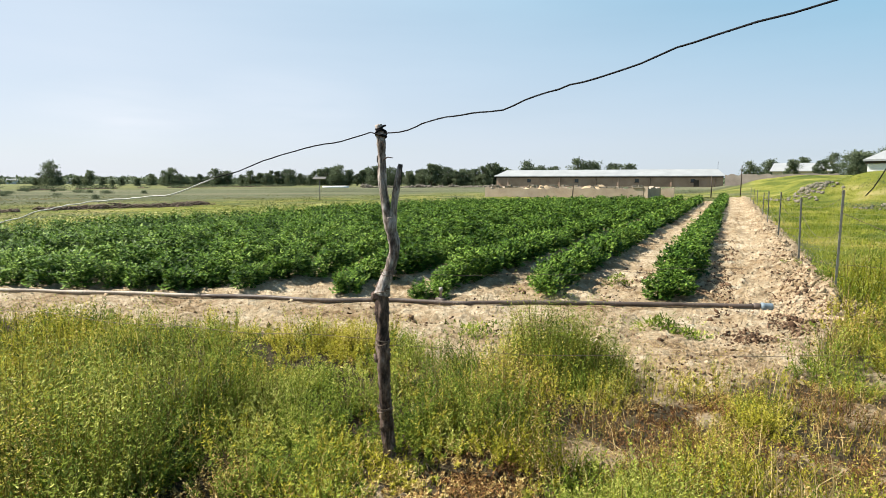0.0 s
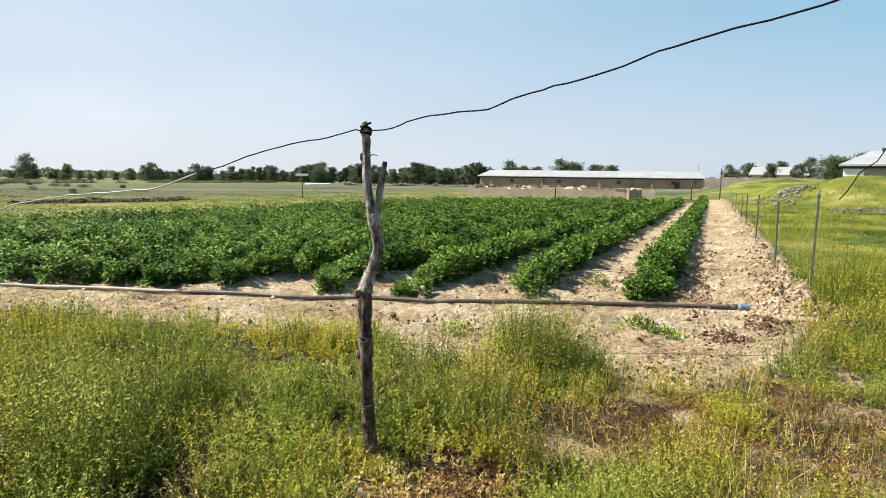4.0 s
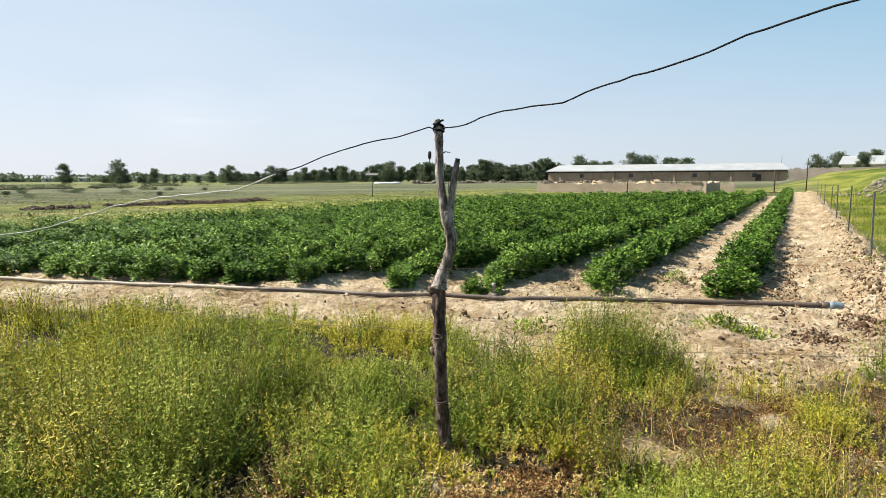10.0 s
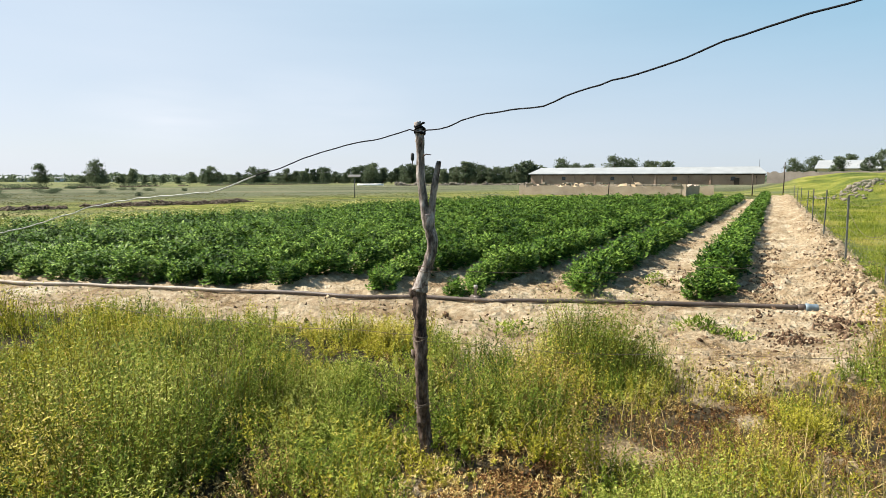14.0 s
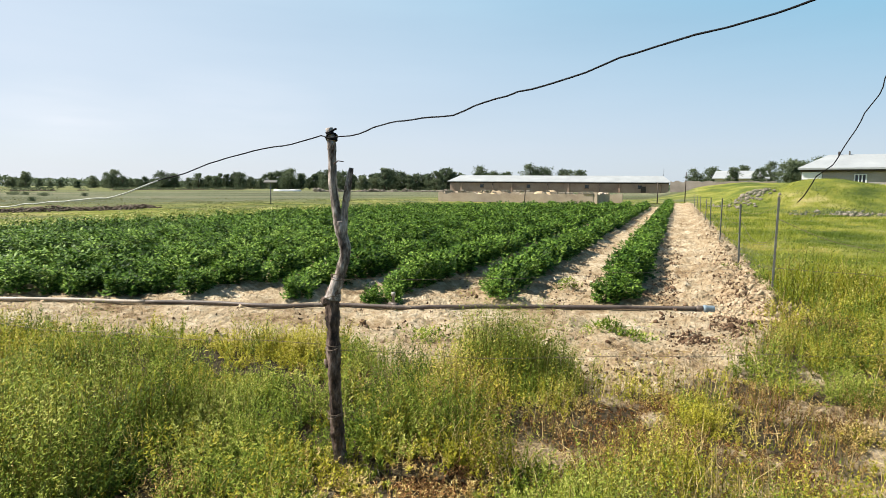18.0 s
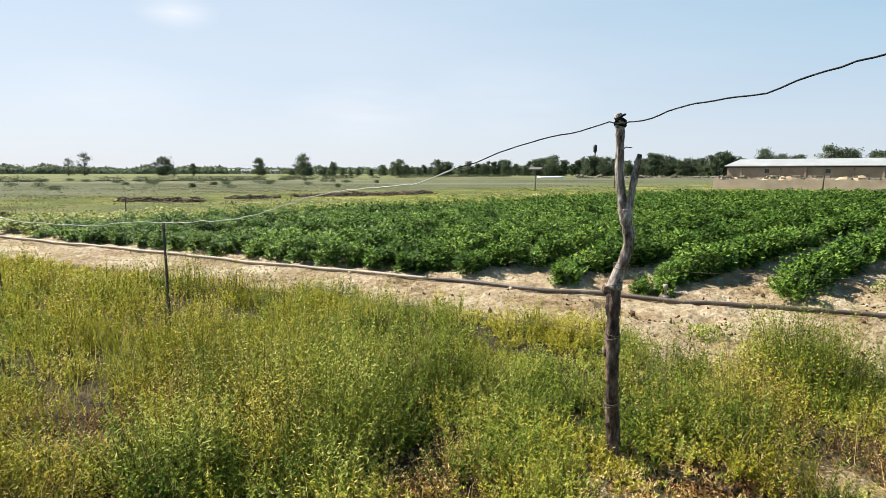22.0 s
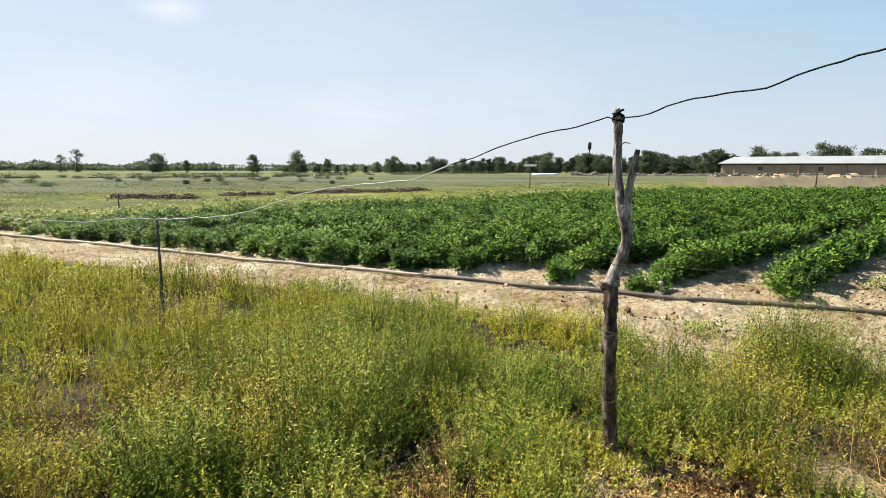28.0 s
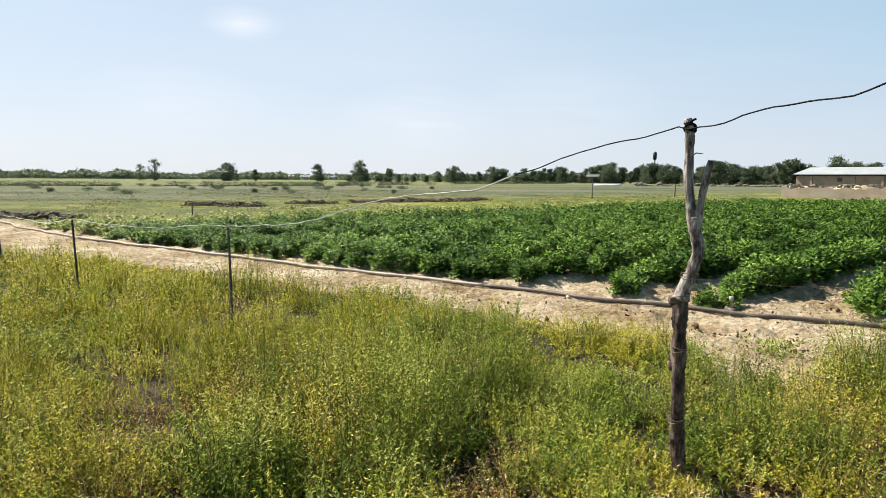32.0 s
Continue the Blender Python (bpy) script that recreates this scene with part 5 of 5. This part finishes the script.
kind = np.where(tall > 0, 0.05, 0.0) + 0.5 + 1.2 * (fbm(cx, cy, 1.25, 83) - 0.5) + 0.6 * (fbm(cx, cy, 0.4, 85, 2) - 0.5) + 0.22 * (0.45 - hummock(cx, cy)) + rng.normal(0, 0.1, len(cx)) + 0.07 * smooth01((cx + 0.9) * 2) * smooth01((6 - cy)) - 0.02 * smooth01((-cx - 4.5) / 2) - 0.14 * smooth01((cx - 0.9) * 2) * smooth01((cy - 5.0)) - 0.2 * np.exp(-(((cx + 0.75) / 0.35) ** 2 + ((cy - 4.8) / 0.6) ** 2)) - 0.1 * np.exp(-(((cx + 3.4) / 0.8) ** 2 + ((cy - 4.4) / 0.9) ** 2))
far_left = 0.85 * smooth01((np.hypot(cx, cy) - 4.3) / 1.2) * smooth01((-cx - 2.2) / 1.0)
kind = kind * (1 - far_left) + far_left * np.minimum(0.5 + 0.05 * smooth01((-cx - 5.0) / 2) + 0.6 * (fbm(cx, cy, 0.8, 29) - 0.5), 0.61)
front_right = (0.6 + 0.25 * smooth01(cx * 2)) * smooth01((cx + 0.9) * 2) * smooth01(6 - cy)
kind = kind * (1 - front_right) + front_right * (0.59 + 0.06 * smooth01(cx * 2) + 1.5 * (fbm(cx, cy, 0.5, 47, 2) - 0.5))
close = smooth01((3.9 - np.hypot(cx, cy)) / 1.0)
kind = kind + 0.02 + close * (fbm(cx, cy, 0.7, 37) - 0.47) * 0.9
kind = kind - 0.08 * np.exp(-(((cx + 3.0) / 1.3) ** 2 + ((cy - 3.4) / 1.2) ** 2)) + 0.32 * np.exp(-(((cx + 1.15) / 0.45) ** 2 + ((cy - 3.7) / 0.4) ** 2)) - 0.12 * np.exp(-(((cx + 1.4) / 0.2) ** 2 + ((cy - 2.8) / 0.2) ** 2)) + 0.16 * np.exp(-(((cx + 1.4) / 0.4) ** 2 + ((cy - 4.5) / 0.55) ** 2))
kind = kind + 0.05 * np.exp(-(((cx + 4.6) / 0.8) ** 2 + ((cy - 2.4) / 0.8) ** 2))
for px, py, sx_, sy_ in DEAD:
    kind = kind + 0.42 * np.exp(-(((cx - px) / sx_) ** 2 + ((cy - py) / sy_) ** 2))
hc = growth(cx, cy) * rng.uniform(0.5, 1.5, len(cx)) + tall
spread = rng.uniform(0.04, 0.11, len(cx)) * np.maximum(1, np.hypot(cx, cy) / 6)
x = (cx[:, None] + rng.normal(0, 1, (len(cx), per)) * spread[:, None]).ravel()
y = (cy[:, None] + rng.normal(0, 1, (len(cx), per)) * spread[:, None]).ravel()
kinds = np.repeat(kind, per) + rng.normal(0, 0.02, len(x))
out = np.stack([x - np.repeat(cx, per), y - np.repeat(cy, per)], 1) / np.repeat(spread, per)[:, None]
h = np.repeat(hc, per) * rng.uniform(0.75, 1.1, len(x)) * np.clip(1.12 - 0.22 * (out**2).sum(1), 0.35, 1.1)
lean = np.stack([out[:, 0] * 0.3 + rng.normal(0, 0.12, len(x)), out[:, 1] * 0.3 + rng.normal(0, 0.12, len(x)), np.ones(len(x))], 1)
reach = np.hypot(x, y)
size = np.where((x > 0.8) | (x > -0.9) & (y < 5.5), 0.021, 0.025) * np.maximum(1.0, reach / 5.2)
stalks = []
for lo, hi, name, mat, count, label in ((-9, 0.49, "weeds", M_WEED, 21, "tangled fresh green small-leaved weeds"), (0.49, 0.615, "yellowing_weeds", M_YELLOW, 19, "yellow-green weeds going over"), (0.615, 0.78, "withered_weeds", M_DRYLEAF, 14, "withered straw-coloured weeds"), (0.78, 9, "dead_weeds", M_DEAD, 12, "dead reddish-brown weeds in patches")):
    small = 0.8 if lo > 0.6 else 1.0
    for r0, r1, share in ((0, 1.9, 0.3), (1.9, 4.6, 1.0), (4.6, 7.0, 0.8), (7.0, 99, 0.66)):
        s_ = (kinds >= lo) & (kinds < hi) & (reach >= r0) & (reach < r1)
        if s_.sum():
            stalks.append(sprigs(x[s_], y[s_], h[s_] * small, lean[s_], max(5, int(count * share)), size[s_] * small, name, mat, label))
tagged(new("weed_stems", raw_mesh("weed_stems", *joined(stalks), M_WSTEM)), "thin dry and green weed stalks", "weeds", kind="stuff")

# grass blades close by and out over the meadow
x, y, rad = scatter(170000, 2.1, 75, -26, 95, 0.8)
bx, by, brad = scatter(16000, 0.35, 14, 95, 334, 0.8)
ex, ey, erad = scatter(120000, 9, 75, -26, 3, 0.75)
fx, fy, frad = scatter(70000, 20, 80, 3, 95, 0.8)
x, y, rad = np.concatenate([x, bx, ex, fx]), np.concatenate([y, by, ey, fy]), np.concatenate([rad, brad, erad, frad])
ok = rng.random(len(x)) < grows(x, y) * np.where((rad < 6) & (x > -4.5), 0.5 * smooth01((fbm(x, y, 0.45, 57) - 0.5) * 8), np.where((x < 0.5) & (rad > 20), 0.5 * smooth01((fbm(x, y, 5.0, 97) - 0.42) * 5) + 0.08, np.where((x < -2.5) & (rad > 4.6) & (rad < 14), 0.9, np.where((x > 1.4) & (rad > 13), 0.9, 0.55))))
x, y, rad = x[ok], y[ok], rad[ok]
big = np.maximum(1.0, rad / 5.0)
h = growth(x, y) * rng.uniform(0.5, 1.2, len(x)) * np.where(rad > 12, 0.8, 1.0)
wind = np.stack([rng.normal(0.15, 0.4, len(x)), rng.normal(-0.05, 0.4, len(x)), np.zeros(len(x))], 1)
away = (x < 0.5) & (rad > 20)
bank_side = (x > 1.4) & (rad > 13)
v, q, t = blades_geo(np.stack([x, y, land(x, y)], 1)[bank_side], wind[bank_side], h[bank_side] * 0.32, 0.0034 * big[bank_side])
tagged(new("bank_grass", raw_mesh("bank_grass", v, q, t, M_BANK)), "bright yellow-green grass on the bank", "grass", kind="stuff")
v, q, t = blades_geo(np.stack([x, y, land(x, y)], 1)[away], wind[away], h[away] * 0.3, 0.009 * big[away])
tagged(new("meadow_grass", raw_mesh("meadow_grass", v, q, t, M_MEADOW)), "dull olive tufts of grass on the plain", "grass", kind="stuff")
rest = ~away & ~bank_side
v, q, t = blades_geo(np.stack([x, y, land(x, y)], 1)[rest], wind[rest], h[rest], 0.0042 * big[rest])
tagged(new("grass", raw_mesh("grass", v, q, t, M_GRASS)), "rough yellow-green meadow grass", "grass", kind="stuff")

# straw stalks
x, y, rad = scatter(16000, 2.1, 14, -24, 93, 0.9)
ok = (rng.random(len(x)) < grows(x, y)) & ((fbm(x, y, 1.9, 91) > 0.5) & (np.arange(len(x)) < 9000) | (x > -0.9) & (y < 6.4))
x, y, rad = x[ok], y[ok], rad[ok]
wind = np.stack([rng.normal(0, 0.5, len(x)), rng.normal(0, 0.5, len(x)), np.zeros(len(x))], 1)
v, q, t = blades_geo(np.stack([x, y, land(x, y)], 1), wind, growth(x, y) * rng.uniform(0.6, 1.3, len(x)), 0.004 * np.maximum(1, rad / 5))
tagged(new("dry_grass", raw_mesh("dry_grass", v, q, t, M_STEM)), "dry straw-coloured stalks among the weeds", "grass", kind="stuff")

# straw lying on the ground
x, y, rad = scatter(26000, 2.2, 12, -22, 75, 0.9)
ok = (rng.random(len(x)) < np.clip(0.25 + bare(x, y), 0, 1)) & ((x > -1.2) & (y < 6.6) | (rng.random(len(x)) < 0.25))
x, y = x[ok], y[ok]
a = rng.random(len(x)) * 2 * np.pi
way = unit(np.stack([np.cos(a), np.sin(a), rng.uniform(-0.1, 0.3, len(x))], 1))
side = unit(np.cross(way, np.array([0, 0, 1.0])) + rng.normal(0, 0.2, (len(x), 3)))
ln = rng.uniform(0.03, 0.13, len(x))
v, q = leaves_geo(np.stack([x, y, land(x, y) + 0.006], 1), way, side, ln, 0.006, 0.1)
tagged(new("straw_litter", raw_mesh("straw_litter", v, q, (), M_STEM)), "scattered dry straw lying on the soil", "straw", kind="stuff")


def tuft(x, y, n, spread, h, label, seed):
    r = np.random.default_rng(seed)
    px, py = x + r.normal(0, spread, n), y + r.normal(0, spread * 0.6, n)
    ln_ = r.uniform(0.03, 0.07, n)
    a_ = r.random(n) * 6.28
    w_ = unit(np.stack([np.cos(a_), np.sin(a_), r.uniform(0, 1.2, n)], 1))
    s_ = unit(np.cross(w_, np.array([0, 0, 1.0])))
    v_, q_ = leaves_geo(np.stack([px, py, land(px, py) + r.uniform(0, h, n)], 1), w_, s_, ln_, ln_ * 0.35)
    tagged(new("weed_tuft", raw_mesh("weed_tuft", v_, q_, (), M_WEED)), label, "weed", "low weeds on the soil", "stuff")


tuft(-0.66, 7.1, 260, 0.16, 0.1, "low green weed on bare soil", 1)
tuft(-0.36, 7.0, 200, 0.13, 0.08, "low green weed on bare soil", 2)
tuft(-2.4, 6.05, 240, 0.13, 0.12, "low green weed on bare soil", 3)
tuft(-1.55, 9.9, 160, 0.1, 0.14, "low yellow-green weed between rows", 4)

# ---- trees ----


def tree_meshes(seed, height, width, clumps, per, leaf):
    """Trunk with limbs, and a crown of leaf clumps with an uneven outline."""
    r = np.random.default_rng(seed)
    pieces = [tube([(0, 0, -0.3), (r.normal() * 0.1, r.normal() * 0.1, height * 0.3), (r.normal() * 0.25, r.normal() * 0.25, height * 0.8)], [0.035 * height, 0.026 * height, 0.008 * height], 7, 0.1, seed)]
    cs = []
    for k in range(clumps):
        a, u = r.random() * 6.28, r.random()
        zz = height * (0.04 + 0.9 * u)
        rad = width / 2 * math.sqrt(max(0.05, 1 - (1.45 * (u - 0.33)) ** 2)) * r.uniform(0.25, 1.1)
        cs.append((rad * math.cos(a), rad * math.sin(a), zz))
        if k % 4 == 0:
            pieces.append(tube([(0, 0, height * (0.15 + 0.4 * u)), (rad * 0.5 * math.cos(a), rad * 0.5 * math.sin(a), zz * 0.85), cs[-1]], [0.012 * height, 0.008 * height, 0.003 * height], 5))
    c = np.repeat(np.array(cs), per, 0)
    n = len(c)
    size = width * r.uniform(0.05, 0.12, clumps).repeat(per)[:, None]
    base = c + r.normal(0, 1, (n, 3)).clip(-1.5, 1.5) * size * np.array([1, 1, 0.75])
    way = unit(r.normal(0, 1, (n, 3)))
    side = unit(np.cross(way, unit(r.normal(0, 1, (n, 3)))))
    ln_ = leaf * r.uniform(0.6, 1.4, n)
    v_, q_ = leaves_geo(base, way, side, ln_, ln_ * 0.6)
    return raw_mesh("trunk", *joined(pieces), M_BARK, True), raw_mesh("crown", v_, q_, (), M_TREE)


tree_kinds = []
for k in range(8):
    hgt, wid = (7.5, 6.0, 8.5, 7.0, 6.5, 8.0, 5.0, 9.0)[k], (6.0, 5.0, 6.2, 7.0, 3.6, 7.5, 5.5, 5.2)[k]
    p = thing("tree", pose(0, 0, 0), "dark green broad-leaved tree on the plain", "tree", "trees of the distance")
    a_, b_ = tree_meshes(200 + k, hgt, wid, (60, 50, 70, 70, 45, 80, 40, 42)[k], 62 if k != 7 else 30, 0.4)
    mesh_part("trunk", a_, p)
    mesh_part("crown", b_, p)
    tree_kinds.append((p, hgt))
placed = 0


def plant_tree(k, x, y, h, label=""):
    global placed
    p, hgt = tree_kinds[k]
    m = pose(x, y, float(land(x, y)), 0, 0, (placed * 67) % 360) @ Matrix.Scale(h / hgt, 4)
    ob = copy_thing(p, Matrix.Identity(4))
    ob.matrix_basis = m
    placed += 1
    if label:
        tagged(ob, label)
    return ob


# single trees that stand out
for k, x, y, h in ((7, -242.3, 61.9, 6.2), (7, -241.2, 66.5, 8.2), (3, -233.2, 90.4, 6.8), (4, -229.3, 99.8, 4.6), (2, -218.9, 120.9, 6.8), (5, -210.7, 134.8, 7.2), (7, -212.2, 136.4, 9.0), (2, -187.6, 165.4, 6.6), (1, -162.7, 189.9, 4.4)):
    plant_tree(k, x, y, h, "dark single tree standing out on the plain")
# the belt behind the field
rr = np.random.default_rng(31)
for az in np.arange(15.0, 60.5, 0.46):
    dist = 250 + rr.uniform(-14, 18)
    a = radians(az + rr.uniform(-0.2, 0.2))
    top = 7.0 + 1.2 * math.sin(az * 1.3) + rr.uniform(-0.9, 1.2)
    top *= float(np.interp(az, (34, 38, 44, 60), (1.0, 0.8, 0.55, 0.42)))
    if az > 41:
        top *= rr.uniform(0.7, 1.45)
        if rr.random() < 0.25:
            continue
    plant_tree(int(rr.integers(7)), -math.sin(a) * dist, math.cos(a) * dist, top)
for k, x, y, h in ((5, -74.0, 238.8, 9.8), (5, -55.5, 244.0, 10.6), (3, -50.0, 245, 9.6), (1, -42, 246, 8.8), (1, -36, 246, 8.4), (5, 4.5, 200, 5.4), (3, 9.5, 203, 5.6), (1, 17.3, 196, 6.0), (5, 21, 170, 5.8), (3, 25.0, 165, 6.2), (5, 22.5, 120, 4.6), (3, 20.0, 122, 4.0), (1, 8.2, 108, 2.6), (6, 12.0, 108, 2.2), (1, 17.5, 115, 3.6)):
    plant_tree(k, x, y, h, "leafy green tree beside the farm buildings")
for p, _ in tree_kinds:
    for o in (*p.children_recursive, p):
        bpy.data.objects.remove(o)

# low woods along the horizon
vs, qs, at = [], [], 0
rr = np.random.default_rng(41)
az = np.radians(rng.uniform(-30, 100, 56000))
dist = rng.uniform(380, 470, len(az))
topz = 1.8 + 7.0 * fbm(np.degrees(az) * 10, dist * 0.15, 14, 7, 5) ** 1.6
zz = topz * 0.85 * rng.random(len(az)) ** 0.8
base = np.stack([-np.sin(az) * dist, np.cos(az) * dist, zz], 1)
way = unit(rng.normal(0, 1, (len(az), 3)))
side = unit(np.cross(way, unit(rng.normal(0, 1, (len(az), 3)))))
ln = rng.uniform(0.9, 1.7, len(az))
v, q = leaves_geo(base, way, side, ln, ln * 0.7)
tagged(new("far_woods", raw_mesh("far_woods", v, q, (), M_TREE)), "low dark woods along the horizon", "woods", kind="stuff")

for d0, low in ((400, 0.62), (445, 0.8)):
    az = np.radians(np.arange(-30, 100, 0.05))
    top = (1.8 + 7.0 * fbm(np.degrees(az) * 10, az * 0 + d0 * 0.15, 14, 7, 5) ** 1.6) * low * (0.8 + 0.5 * fbm(np.degrees(az) * 10, az * 0, 2.2, 19, 3))
    rows = []
    for dd, hh in ((-4, -0.5), (-3, 0.55), (0, 1.0), (3, 0.55), (4, -0.5)):
        rows.append(np.stack([-np.sin(az) * (d0 + dd), np.cos(az) * (d0 + dd), top * hh if hh > 0 else az * 0 - 0.5], 1))
    n = len(az)
    i0 = np.arange(n - 1)
    qd = np.concatenate([np.stack([i0 + k * n, i0 + 1 + k * n, i0 + 1 + (k + 1) * n, i0 + (k + 1) * n], 1) for k in range(4)])
    tagged(new("hedge_belt", raw_mesh("hedge_belt", np.concatenate(rows), qd, (), M_HEDGE)), "dense dark hedge belt on the horizon", "woods", kind="stuff")

# scrub on the plain
sx, sy = [], []
for k in range(60):
    a, d = radians(rng.uniform(50, 96)), rng.uniform(60, 125)
    n = int(rng.integers(260, 700))
    w = rng.uniform(0.15, 0.4)
    sx.append(-math.sin(a) * d + rng.normal(0, w, n))
    sy.append(math.cos(a) * d + rng.normal(0, w, n))
for cx_, cy_, w, n in ((10.6, 46.4, 1.7, 1500), (7.3, 45.2, 0.6, 500), (5.6, 54.5, 1.0, 700), (9.4, 52.5, 0.8, 260)):
    sx.append(cx_ + rng.normal(0, w, n))
    sy.append(cy_ + rng.normal(0, w * 0.6, n))
x, y = np.concatenate(sx), np.concatenate(sy)
near_bank = x > 3
base = np.stack([x, y, land(x, y) + rng.random(len(x)) * np.where(near_bank, 0.3, 0.38)], 1)
way = unit(rng.normal(0, 1, (len(x), 3)))
side = unit(np.cross(way, unit(rng.normal(0, 1, (len(x), 3)))))
ln = rng.uniform(0.08, 0.2, len(x)) * np.where(near_bank, 0.55, 0.75)
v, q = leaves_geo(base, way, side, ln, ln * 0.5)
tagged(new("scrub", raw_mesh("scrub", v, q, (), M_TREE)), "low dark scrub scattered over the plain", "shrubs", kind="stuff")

# broken bank of earth and brush across the plain
bund = dense([(-128, -8, 0), (-112, 20, 0), (-107, 42, 0), (-104, 56, 0), (-119, 86, 0), (-128, 120, 0), (-136, 170, 0)], 0.25)
bund = [p for p in bund if float(fbm(p.x, p.y, 9, 51)) > 0.43]
rr = np.random.default_rng(52)
banks, bx, by = [], [], []
for p in bund:
    for k in range(2):
        x, y, s_ = p.x + rr.normal() * 0.5, p.y + rr.normal() * 0.5, rr.uniform(0.12, 0.4)
        banks.append(lump((x, y, float(land(x, y)) + s_ * 0.2), (s_, s_, s_ * 0.6), int(rr.integers(1e6))))
    n = int(rr.integers(6, 60))
    bx.append(p.x + rr.normal(0, 0.6, n))
    by.append(p.y + rr.normal(0, 0.6, n))
tagged(new("earth_bank", raw_mesh("earth_bank", *joined(banks), M_EARTH)), "low broken bank of dark earth across the plain", "bank", kind="stuff")
x, y = np.concatenate(bx), np.concatenate(by)
base = np.stack([x, y, land(x, y) + rr.random(len(x)) * 0.75], 1)
way = unit(rr.normal(0, 1, (len(x), 3)))
side = unit(np.cross(way, unit(rr.normal(0, 1, (len(x), 3)))))
ln = rr.uniform(0.1, 0.28, len(x))
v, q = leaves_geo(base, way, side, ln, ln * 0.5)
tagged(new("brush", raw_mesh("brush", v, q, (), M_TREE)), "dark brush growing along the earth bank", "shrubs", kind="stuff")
